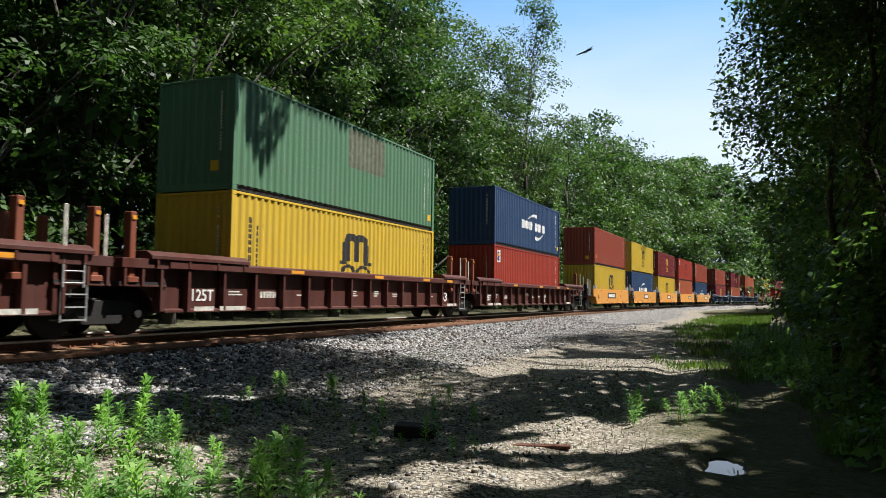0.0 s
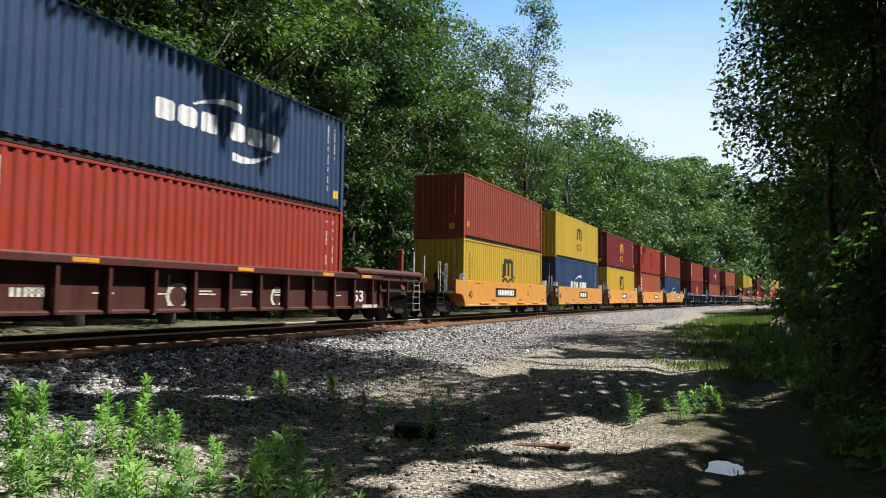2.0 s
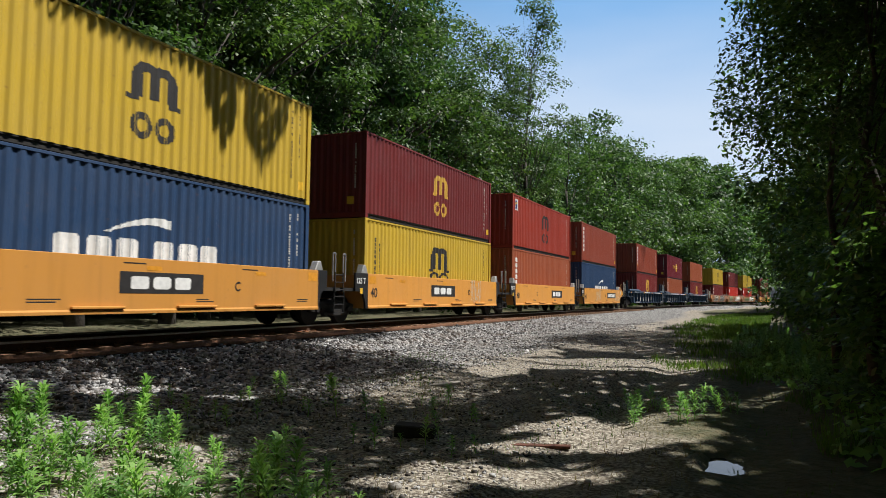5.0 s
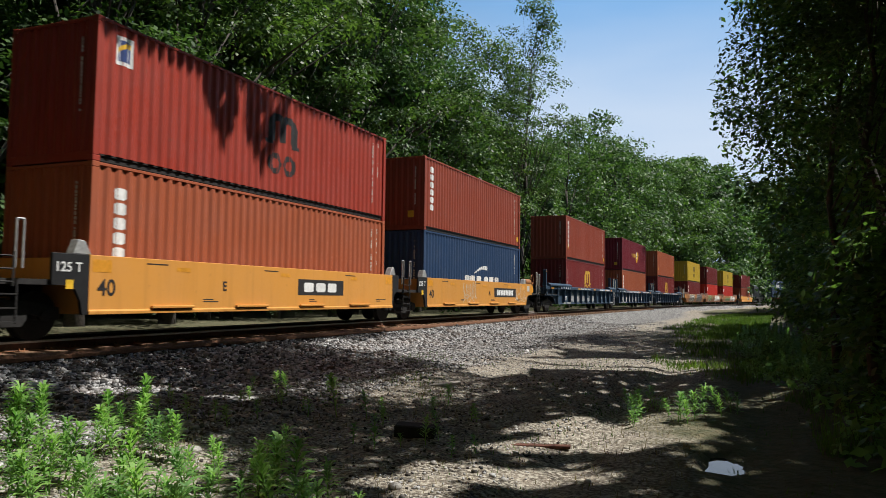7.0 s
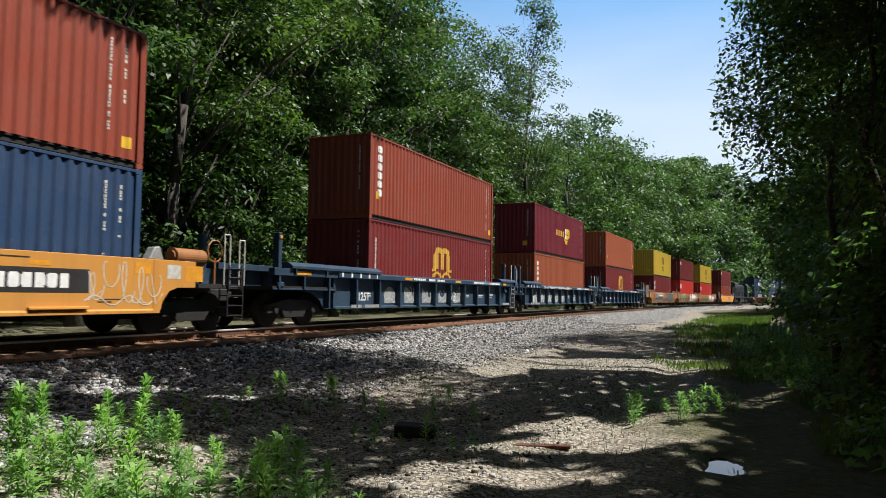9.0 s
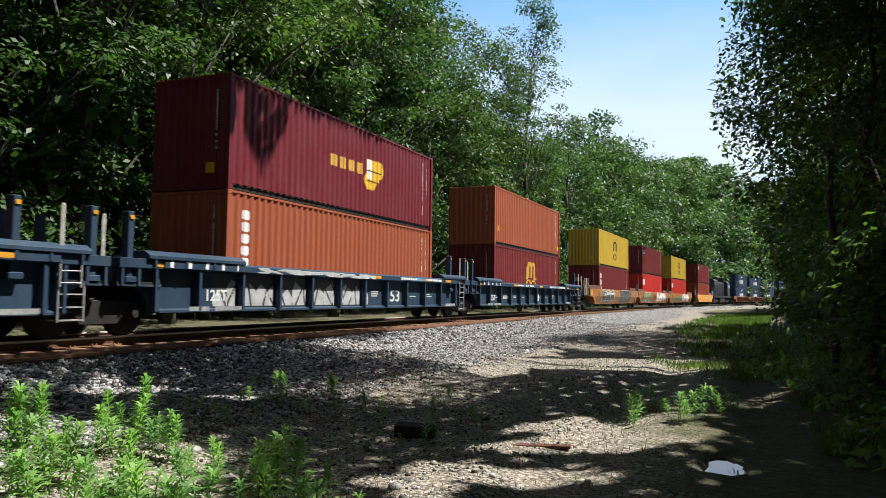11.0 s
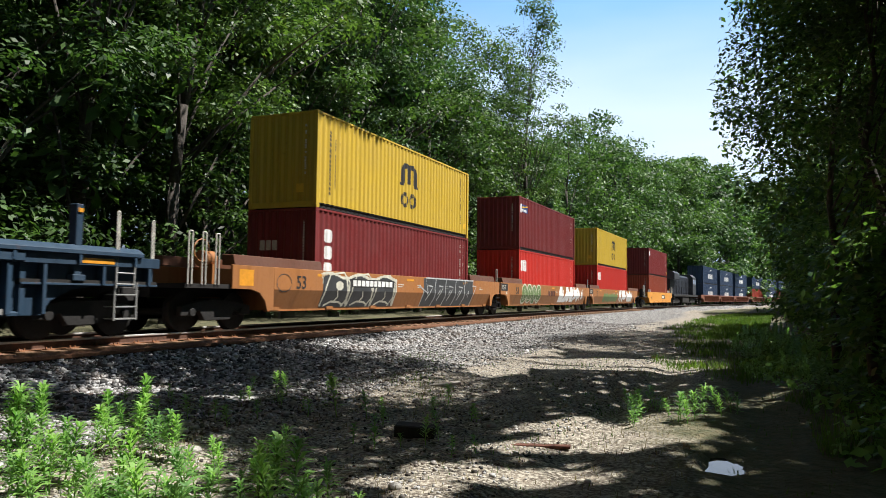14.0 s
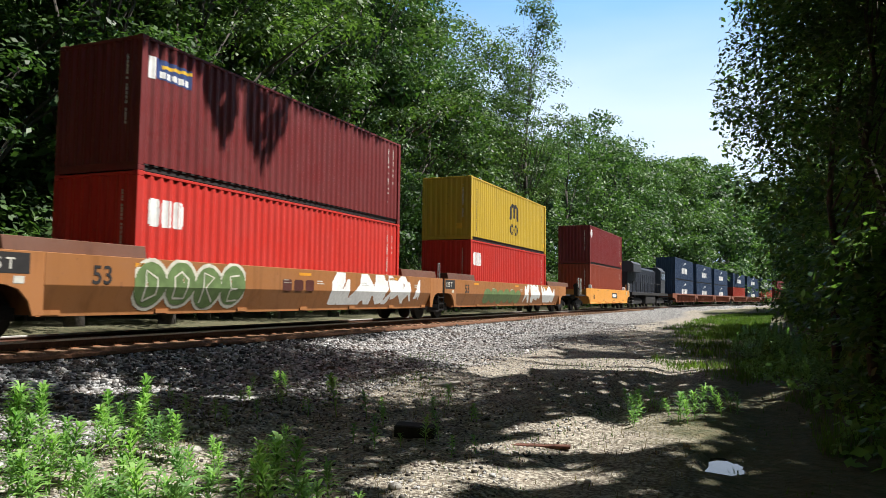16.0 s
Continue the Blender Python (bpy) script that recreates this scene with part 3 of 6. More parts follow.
def grow_left_woods():
    rng = random.Random(11)
    near = [tree_kind(20 + k, h, w, b, n, 152, 0.25, 0.13, LEAF, 0.24, limbs=22, size=0.85) for k, (h, w, b, n) in enumerate(((21, 4.5, 2.0, 140), (24, 4.8, 3.5, 150), (19, 4.3, 1.2, 126), (26, 5.0, 5.0, 150)))]
    bare = [tree_kind(28 + k, h, w, b, n, 160, 0.25, 0.13, LEAF, 0.27, (lx, ly), 26, 0.8) for k, (h, w, b, n, lx, ly) in enumerate(((24, 4.4, 7.5, 110, 0.6, 2.6), (25, 4.2, 8.5, 105, 0.2, 0.3)))]
    airy = tree_kind(33, 27, 3.3, 9.0, 78, 150, 0.27, 0.14, LEAF, 0.19, (0.8, 1.2), 46, 0.85)
    mid = [tree_kind(45 + k, h, w, b, 42, 46, 0.46, 0.25, LEAF_FAR, 0.26, size=1.55) for k, (h, w, b) in enumerate(((21, 4.8, 0.8), (23, 5.2, 1.0), (20, 4.7, 0.5)))]
    far = [tree_kind(40 + k, h, w, b, 40, 38, 0.66, 0.36, LEAF_FAR, 0.26, size=1.6) for k, (h, w, b) in enumerate(((21, 5.0, 0.8), (23, 5.4, 1.0), (20, 4.8, 0.5)))]
    bush = [(None, crown_mesh("crown", 60 + k, crown_points(random.Random(60 + k), 3.4, 1.9, 0.3, 24, size=0.5), 230, 0.16, 0.08, LEAF)) for k in range(3)]
    label = "tall leafy deciduous tree at the edge of the woods"
    group = "woods beyond the track"
    s = -14.0
    while s < 55:
        x, y, h = track(s, -rng.uniform(7.6, 9.0))
        plant(near[rng.randrange(4)], pose(x, y, -0.6, rng.uniform(-3, 3), rng.uniform(0, 4), rng.uniform(0, 360)) @ Matrix.Scale(rng.uniform(0.95, 1.12), 4), label, group=group)
        s += rng.uniform(5.0, 6.2)
    # trees whose dark trunks show in front of the others
    for kind, x, y in ((0, -19.3, 20.6), (1, -19.6, 17.0), (1, -21.5, 26.5), (0, -20.2, 33.5)):
        plant(bare[kind], pose(x, y, -0.6, 0, 0, 0 if kind == 0 else 140 + 9 * y), "tall tree with a bare dark trunk", group=group)
    for s, off, turn, size in ((58, 5.4, 40, 1.0), (66, 7.4, 160, 0.8)):
        x, y, h = track(s, -off)
        plant(airy, pose(x, y, -0.6, 0, 2, turn) @ Matrix.Scale(size, 4), "slender half-bare tree above the woods' edge", group=group)
    # the first row is added unseen, behind the camera, to cut skylight
    for off, s, step in ((8.0, -70.0, 7.0), (12.5, -24.0, 5.0), (18.0, -20.0, 6.5), (25.0, -14.0, 8.0)):
        while s < (-16 if off == 8.0 else 80):
            x, y, h = track(s, -off - rng.uniform(-1, 1))
            plant(far[rng.randrange(3)], pose(x, y, -0.6, 0, 0, rng.uniform(0, 360)) @ Matrix.Scale(rng.uniform(0.92, 1.1) * (1.0 if s < 50 else 0.88), 4), label, group=group)
            s += rng.uniform(step - 0.7, step + 0.7)
    s = 61.0
    while s < 285:
        for off, step in ((7.8, 0), (15, 2))[: 2 if s < 190 else 1]:
            x, y, h = track(s + step * 1.8, -off - rng.uniform(-1.3, 1.3))
            plant((mid if s < 150 and off < 10 else far)[rng.randrange(3)], pose(x, y, -0.6, 0, 0, rng.uniform(0, 360)) @ Matrix.Scale(skyline(s) * rng.uniform(0.88, 1.08), 4), label, group=group)
        s += rng.uniform(6.6, 9.0)
    shrub = "dense green shrub beside the track", "shrub", "shrubs beyond the track", "shrub"
    for x, y, size in ((-18.6, 21.4, 1.6), (-18.5, 26.8, 1.3), (-19.0, 33.0, 0.8), (-18.2, 40.0, 0.9)):
        plant(bush[round(y) % 3], pose(x, y, 0.0, 0, 0, 40 * y) @ Matrix.Scale(size, 4), *shrub)
    s = -6.0
    while s < 95:
        x, y, h = track(s, -rng.uniform(6.6, 8.2) + 1.6 * smooth(40, 60, s))
        plant(bush[rng.randrange(3)], pose(x, y, -0.2, 0, 0, rng.uniform(0, 360)) @ Matrix.Scale(rng.uniform(0.4, 0.7) + 0.3 * smooth(40, 60, s), 4), *shrub)
        s += rng.uniform(2.6, 4.2) + 3.0 * (1 - smooth(24, 40, s))


grow_left_woods()


def grow_right_woods():
    rng = random.Random(23)
    nrng = np.random.default_rng(3)
    label = "leafy deciduous tree in deep shade beside the dirt road"
    group = "woods beside the road"
    # big unseen trees that lean over the road and the camera's place, shading both
    for k, (x, y, h, spread, bottom, lean, n) in enumerate(((6.2, 12.5, 16.5, 5.6, 9.8, (-12.5, 2.8), 210), (6.6, 19.5, 18.5, 4.8, 11.6, (-13.5, 2.0), 120), (4.8, 1.5, 16.5, 6.2, 7.5, (-6.5, 2.4), 120), (1.5, -7.0, 17, 6.5, 5.0, (-5.0, 0.5), 70), (-9.0, -9.0, 18, 6.0, 4.0, (1.0, 0.0), 60))):
        m = pose(x, y, -0.6)
        fine = (270, 0.19, 0.105) if k < 2 else (150, 0.30, 0.165)
        t = tree_kind(100 + k, h, spread, bottom, n, *fine, LEAF_BRIGHTENED, 0.3, lean, 7, 1.15, gaps(m, nrng, thin=0.65 if k < 2 else 0.0))
        plant(t, m, "tall tree leaning out over the dirt road", group=group)
    for k, (x, y, h, w, b) in enumerate(((5.4, 10.5, 13, 4.3, 0.4), (5.2, 15.5, 14, 5.0, 0.4), (5.3, 20.5, 15, 4.8, 0.5), (4.5, 26.5, 16, 5.7, 4.2), (4.9, 32.5, 17, 6.0, 4.6), (6.2, 38.5, 17, 4.6, 0.8), (6.7, 45.0, 18, 4.7, 0.8), (8.0, 4.5, 14, 4.8, 0.4))):
        m = pose(x, y, -0.6, rng.uniform(-2, 2), rng.uniform(-3, 0), 0)
        fine = (380, 0.14, 0.078) if k < 2 else (260, 0.18, 0.10) if k < 3 else (150, 0.28, 0.15)
        plant(tree_kind(120 + k, h, w, b, 72, *fine, LEAF_BRIGHTENED, 0.22, limbs=10, keep=gaps(m, nrng, thin=0.10)), m, label, group=group)
    # a dense crown added unseen, high above the camera, to shade the road
    m = pose(5.6, 7.2, -0.6)
    plant(tree_kind(170, 14, 4.3, 9.6, 150, 250, 0.20, 0.11, LEAF_BRIGHTENED, 0.26, (-6.0, 3.6), 9, 1.05, gaps(m, nrng)), m, "tall tree leaning out over the dirt road", group=group)
    # young trees at the road's edge
    for k, (x, y, h, w, b) in enumerate(((1.7, 17.5, 10.5, 2.5, 4.4), (2.8, 22.5, 12.0, 2.8, 4.8), (1.9, 13.6, 8.8, 1.8, 3.8), (4.4, 30.0, 12.5, 3.0, 3.6))):
        m = pose(x, y, -0.6)
        plant(tree_kind(150 + k, h, w, b, 64, 560, 0.105, 0.06, LEAF_BRIGHTENED, 0.10, limbs=14, size=0.7, keep=gaps(m, nrng)), m, "young leafy tree at the edge of the dirt road", group=group)
    far = [tree_kind(80 + k, h, w, b, 58, 36, 0.78, 0.42, LEAF_BRIGHTENED, 0.24, size=1.2) for k, (h, w, b) in enumerate(((17, 4.8, 0.4), (15, 4.6, 0.3)))]
    bush = [(None, crown_mesh("crown", 90 + k, crown_points(random.Random(90 + k), 2.4, 1.4, 0.15, 15, size=0.62), 240, 0.19, 0.09, LEAF_BRIGHTENED)) for k in range(3)]
    # those at negative y are added unseen behind the camera to cut skylight
    for x, y in ((10, 9), (10.5, 15), (10, 21.5), (10.5, 28), (11, 35), (11.5, 43), (16, 12), (16, 20), (17, 28), (17, 37), (13, 2), (12, -6), (6, -13), (-2, -16), (-16, -14), (-6, -22), (18, 3), (15, -14), (-24, -20), (2, -24), (-3, -32), (0, -40), (-4, -48), (2, -58), (-12, -72), (-6, -66), (-18, -70), (-1, -10), (-6, -8), (-10, -15), (-4, -13), (3, -5)):
        if y > 5 and x < 14:
            m = pose(x, y, -0.6)
            plant(tree_kind(140 + round(y * 10), 19, 5.4, 0.5, 60, 46, 0.66, 0.36, LEAF_BRIGHTENED, 0.26, size=1.25, keep=gaps(m, nrng, thin=0.25)), m, label, group=group)
        else:
            plant(far[rng.randrange(2)], pose(x, y, -0.6, 0, 0, rng.uniform(0, 360)) @ Matrix.Scale(rng.uniform(1.05, 1.25), 4), label, group=group)
    y = 52.0
    while y < 235:
        for off in (19.3, 26):
            x = centre_x(y) + off + rng.uniform(-0.7, 0.7)
            if y < 86:
                m = pose(x, y, -0.6)
                plant(tree_kind(200 + round(y * 10), 17, 4.9, 0.4, 60, 46, 0.66, 0.36, LEAF_FAR, 0.24, size=1.2, keep=gaps(m, nrng)), m, label, group=group)
                continue
            if off > 20 and y > 150:
                continue
            plant(far[rng.randrange(2)], pose(x, y, -0.6, 0, 0, rng.uniform(0, 360)) @ Matrix.Scale(rng.uniform(0.95, 1.15), 4), label, group=group)
        y += rng.uniform(5.6, 7.2)
    y = 11.0
    while y < 75:
        x = centre_x(y) + 13 + rng.uniform(2.0, 3.8) + 0.012 * y
        plant(bush[rng.randrange(3)], pose(x, y, -0.65, 0, 0, rng.uniform(0, 360)) @ Matrix.Scale(rng.uniform(0.7, 1.25), 4), "dark green undergrowth beside the dirt road", "shrub", "undergrowth beside the road", "shrub")
        y += rng.uniform(0.9, 1.9)


grow_right_woods()


# ---- weeds and grass ----
def weed_kind(seed, height, leaves, length, width):
    """An upright stem with long narrow leaves all round, thicker towards the top."""
    rng = np.random.default_rng(seed)
    bm = bmesh.new()
    sway = rng.uniform(-0.12, 0.12, 2) * height
    at = lambda u: np.array([sway[0] * u * u, sway[1] * u * u, height * u])
    for k in range(4):
        tube(bm, at(k / 4), at((k + 1) / 4), 0.007 - 0.001 * k, 0.006 - 0.001 * k, 5)
    stem = finish(bm, "stem", WEED)
    quads = []
    for i in range(leaves):
        u = 0.18 + 0.82 * (i / leaves) ** 0.75
        a = i * 2.4 + rng.uniform(-0.3, 0.3)
        up = 0.25 + 0.9 * u + rng.uniform(-0.3, 0.3)
        d = np.array([math.cos(a), math.sin(a), up])
        d /= np.linalg.norm(d)
        side = np.array([-math.sin(a), math.cos(a), 0])
        ln, wd = length * rng.uniform(0.7, 1.15) * (1.15 - 0.35 * u), width * rng.uniform(0.8, 1.2)
        p0 = at(u)
        p1 = p0 + d * ln * 0.5
        p2 = p1 + (d * np.array([1, 1, 0.35]) + np.array([0, 0, -0.28])) * ln * 0.55
        quads.append([p0, p1 + side * wd / 2, p2, p1 - side * wd / 2])
    return stem, quads_mesh("leaves", np.array(quads), WEED)


def sow_weeds():
    rng = random.Random(31)
    kinds = [weed_kind(k, h, n, l, w) for k, (h, n, l, w) in enumerate(((0.56, 70, 0.21, 0.034), (0.48, 58, 0.20, 0.031), (0.34, 40, 0.17, 0.028), (0.2, 26, 0.12, 0.023)))]
    spots = []
    for _ in range(92):                         # the thicket beside the camera
        u, v = rng.random(), rng.random()
        x, y = -2.6 - 3.4 * u, 3.1 + 1.9 * v + 0.30 * (u * 3.4)
        spots.append((x, y, rng.choice((0, 1, 1, 2, 2)) if u > 0.7 else rng.choice((1, 2, 2, 3))))
    for _ in range(48):                         # thinner towards the ballast
        spots.append((rng.uniform(-8.6, -3.2), rng.uniform(5.8, 10.5), rng.choice((2, 3, 3, 3))))
    for _ in range(7):
        spots.append((rng.uniform(-7.3, -6.6), rng.uniform(5.0, 5.6), 0))
    for x, y, k in ((-5.1, 8.6, 1), (-1.72, 11.3, 2), (-1.5, 11.0, 3), (-1.3, 11.2, 3), (-1.0, 11.8, 3), (-0.5, 11.6, 3), (-0.2, 11.4, 3), (-2.9, 7.2, 3), (-3.0, 7.5, 3), (-2.7, 7.4, 3)):
        spots.append((x, y, k))
    for _ in range(26):
        spots.append((rng.uniform(-1.6, 0.0), rng.uniform(9.8, 12.4), rng.choice((2, 3, 3, 3))))
    for _ in range(110):
        y = rng.uniform(8.6, 40)
        spots.append((centre_x(y) + 13 + rng.uniform(0.8, 3.4) - 1.6 * smooth(14, 22, y), y, rng.choice((0, 1, 2, 2))))
    for x, y, k in spots:
        t = thing("weed", "bright green weed with long narrow leaves", "weed", pose(x, y, ground_z(x, y) - 0.01, rng.uniform(-8, 8), rng.uniform(-8, 8), rng.uniform(0, 360)) @ Matrix.Scale(rng.uniform(0.75, 1.15), 4), "weeds on the gravel")
        part("stem", kinds[k][0], None, t)
        part("leaves", kinds[k][1], None, t)


sow_weeds()


def sow_grass(name, count, place, length, material, label, seed):
    rng = np.random.default_rng(seed)
    tris = []
    while len(tris) < count:
        x, y, dens = place(rng)
        if noise.noise((x * 0.7, y * 0.45, seed)) + rng.uniform(-0.35, 0.35) > dens:
            continue
        a, ln = rng.uniform(0, math.tau), length * rng.uniform(0.4, 1.25)
        lean = rng.uniform(0.1, 0.75) * ln
        z = ground_z(x, y)
        w = 0.003 + 0.0004 * y
        c, s = math.cos(a), math.sin(a)
        tris.append([(x - s * w, y + c * w, z), (x + s * w, y - c * w, z), (x + c * lean, y + s * lean, z + ln)])
    tagged(new(name, quads_mesh(name, np.array(tris), material, 3)), label, "grass", kind="stuff")


def verge(rng):
    y = 8.6 + 80 * rng.random() ** 1.6
    edge = 0.6 - 3.2 * smooth(12, 19, y) - 2.2 * smooth(26, 42, y)
    u = rng.random()
    return centre_x(y) + 13 + edge + 5.2 * u, y, -0.35 + 1.3 * u


def sparse(rng):
    y = 4 + 16 * rng.random() ** 1.3
    return rng.uniform(-8.5, 0.8), y, -0.34


def litter_stalks(rng):
    y = 4 + 9 * rng.random() ** 1.2
    return rng.uniform(-7.5, -0.5), y, -0.12


sow_grass("grass", 34000, verge, 0.2, GRASS, "green verge grass beside the dirt road", 1)
sow_grass("grass_tufts", 1600, sparse, 0.07, GRASS, "thin green grass tufts on dirt and gravel", 2)
sow_grass("dry_grass", 2600, litter_stalks, 0.06, DRY, "dry straw-coloured stalks lying on the dirt", 3)


def sow_undergrowth():
    """Broad low leaves under the trees beside the road."""
    rng = np.random.default_rng(12)
    pts = []
    while len(pts) < 7000:
        y = 8.0 + 26 * rng.random() ** 1.4
        x = centre_x(y) + 13 + 0.7 - 1.2 * smooth(12, 20, y) + 3.6 * rng.random() ** 0.8
        if math.hypot((x - PUDDLE[0]) / 1.1, (y - PUDDLE[1]) / 0.7) < 1:
            continue
        if noise.noise((x * 0.9, y * 0.7, 4.0)) < rng.uniform(-0.5, 0.25):
            continue
        pts.append((x, y, ground_z(x, y) + rng.uniform(0.02, 0.38) * (0.4 + 0.25 * (x - centre_x(y) - 13))))
    c = np.array(pts)
    nrm = rng.normal(size=c.shape) * 0.5 + np.array([-0.2, -0.2, 1.0])
    tagged(new("undergrowth", quads_mesh("undergrowth", leaf_quads(rng, c, nrm, 0.15, 0.09), WEED)), "low broad-leaved plants in the shade under the trees", "undergrowth", kind="stuff")


sow_undergrowth()

# ---- the train ----
MOVING = []                                     # (thing, metres along the track at 0 s, height)
CL, CW, CH = 12.192, 2.438, 2.896
DECK = 3.457 - CH                               # underside of the lower boxes

PAINTS = {
    "yellow": paint("yellow_container_paint", (0.53, 0.36, 0.035)),
    "green": paint("green_container_paint", (0.085, 0.19, 0.11), wear=0.5),
    "blue": paint("blue_container_paint", (0.022, 0.055, 0.13)),
    "red": paint("red_container_paint", (0.31, 0.036, 0.02)),
    "brick": paint("brick_red_container_paint", (0.27, 0.052, 0.027)),
    "orange": paint("orange_red_container_paint", (0.34, 0.085, 0.036)),
    "maroon": paint("maroon_container_paint", (0.17, 0.020, 0.020)),
    "wine": paint("wine_red_container_paint", (0.155, 0.012, 0.022)),
    "bright": paint("bright_red_container_paint", (0.52, 0.03, 0.02)),
    "navy": paint("navy_container_paint", (0.03, 0.055, 0.11)),
}
CACHE = {}


def container_meshes(colour, length):
    key = (colour, length)
    if key in CACHE:
        return CACHE[key]
    mat, w, h = PAINTS[colour], CW / 2, CH
    half = length / 2
    meshes = {}
    bm = bmesh.new()
    for sx in (-1, 1):
        for sy in (-1, 1):
            x0, y0 = sx * w, sy * half
            box(bm, min(x0, x0 - sx * 0.10), max(x0, x0 - sx * 0.10), min(y0, y0 - sy * 0.16), max(y0, y0 - sy * 0.16), 0.118, h - 0.118)
    for z0, z1 in ((0.02, 0.16), (h - 0.075, h - 0.012)):
        for sx in (-1, 1) if z0 > 1 else ():
            x0 = sx * (w - 0.004)
            box(bm, min(x0, x0 - sx * 0.06), max(x0, x0 - sx * 0.06), -half + 0.16, half - 0.16, z0, z1)
        for sy in (-1, 1):
            y0 = sy * (half - 0.004)
            box(bm, -w + 0.1, w - 0.1, min(y0, y0 - sy * 0.08), max(y0, y0 - sy * 0.08), z0, z1 + (0.03 if z0 < 1 else 0))
    meshes["frame"] = finish(bm, "frame", mat, bevel=0.006)
    # inset bottom rails in grimy dark steel; the seam's shade is in their colour too
    for key2, sx in (("bottom_rail", 1), ("bottom_rail_", -1)):
        bm = bmesh.new()
        box(bm, *sorted((sx * (w - 0.075), sx * (w - 0.13))), -half + 0.16, half - 0.16, 0.02, 0.17)
        meshes[key2] = finish(bm, "bottom_rail", DARK_STEEL)
    bm = bmesh.new()
    box(bm, -0.083, 0.083, -0.091, 0.091, -0.059, 0.059)
    meshes["corner_casting"] = finish(bm, "corner_casting", mat, bevel=0.012)

    def corrugated(a0, a1, z0, z1, place, pitch=0.278, depth=0.038):
        bm = bmesh.new()
        n = max(3, round((a1 - a0) / pitch))
        p = (a1 - a0) / n
        prof = []
        for k in range(n):
            a = a0 + k * p
            prof += [(a, 0), (a + p * 0.26, 0), (a + p * 0.50, depth), (a + p * 0.76, depth)]
        prof.append((a1, 0))
        lo = [bm.verts.new(place(a, d, z0)) for a, d in prof]
        hi = [bm.verts.new(place(a, d, z1)) for a, d in prof]
        for k in range(len(prof) - 1):
            bm.faces.new((lo[k], lo[k + 1], hi[k + 1], hi[k]))
        me = bpy.data.meshes.new("side_panel")
        bm.to_mesh(me)
        bm.free()
        me.materials.append(mat)
        return me

    meshes["side_panel"] = corrugated(-half + 0.1, half - 0.1, 0.165, h - 0.05, lambda a, d, z: (w - 0.012 - d, a, z))
    meshes["side_panel_"] = corrugated(-half + 0.1, half - 0.1, 0.13, h - 0.05, lambda a, d, z: (-w + 0.012 + d, a, z))
    meshes["end_panel"] = corrugated(-w + 0.08, w - 0.08, 0.13, h - 0.05, lambda a, d, z: (a, -half + 0.02 + d, z), 0.25, 0.04)
    meshes["end_panel_"] = corrugated(-w + 0.08, w - 0.08, 0.13, h - 0.05, lambda a, d, z: (a, half - 0.02 - d, z), 0.25, 0.04)
    bm = bmesh.new()
    box(bm, -w + 0.05, w - 0.05, -half + 0.1, half - 0.1, h - 0.045, h - 0.02)
    meshes["roof"] = finish(bm, "roof", mat)
    bm = bmesh.new()
    box(bm, -w + 0.05, w - 0.05, -half + 0.1, half - 0.1, 0.13, 0.16)
    meshes["floor"] = finish(bm, "floor", DARK_STEEL)
    CACHE[key] = meshes
    return meshes


def container(colour, s, level, label, length=CL):
    c = thing("shipping_container", label, "shipping container", group="stacked containers on the train")
    for name, me in container_meshes(colour, length).items():
        if name == "corner_casting":
            for sx in (-1, 1):
                for sy in (-1, 1):
                    for z in (0.059, CH - 0.059):
                        part(name, me, None, c).location = (sx * (HALF - 0.081), sy * (length / 2 - 0.089), z)
        else:
            part(name.rstrip("_"), me, None, c)
    MOVING.append((c, s + CL / 2, DECK + level * CH))
    return c


# ---- painted marks; y runs along the box from its near end, z up from its underside ----
def fold(y, half):
    """How deep the corrugated side lies behind its crests at y."""
    a0, a1 = -half + 0.1, half - 0.1
    n = round((a1 - a0) / 0.278)
    p = (a1 - a0) / n
    u = ((y - a0) / p) % 1.0 if a0 < y < a1 else 0.0
    return 0.038 * (0 if u < 0.26 else (u - 0.26) / 0.24 if u < 0.5 else 1 if u < 0.76 else (1 - u) / 0.24)


def raster(inside, y0, y1, z0, z1, dy=0.035, dz=0.02):
    """The upright strips (y0, y1, z0, z1) that fill a shape given by inside(u, v), u and v from 0 to 1."""
    out = []
    ny, nz = max(1, round((y1 - y0) / dy)), max(1, round((z1 - z0) / dz))
    for i in range(ny):
        run = None
        for j in range(nz + 1):
            on = j < nz and inside((i + 0.5) / ny, (j + 0.5) / nz)
            if on and run is None:
                run = j
            if not on and run is not None:
                out.append((y0 + (y1 - y0) * i / ny, y0 + (y1 - y0) * (i + 1) / ny, z0 + (z1 - z0) * run / nz, z0 + (z1 - z0) * j / nz))
                run = None
    return out


def painted(strips, half, lift=0.003):
    """Paint that follows the corrugated side."""
    bm = bmesh.new()
    for y0, y1, z0, z1 in strips:
        n = max(1, math.ceil((y1 - y0) / 0.036))
        for k in range(n):
            a, b = y0 + (y1 - y0) * k / n - half, y0 + (y1 - y0) * (k + 1) / n - half
            xa, xb = HALF - 0.012 - fold(a, half) + lift, HALF - 0.012 - fold(b, half) + lift
            bm.faces.new([bm.verts.new(v) for v in ((xa, a, z0), (xb, b, z0), (xb, b, z1), (xa, a, z1))])
    return bm


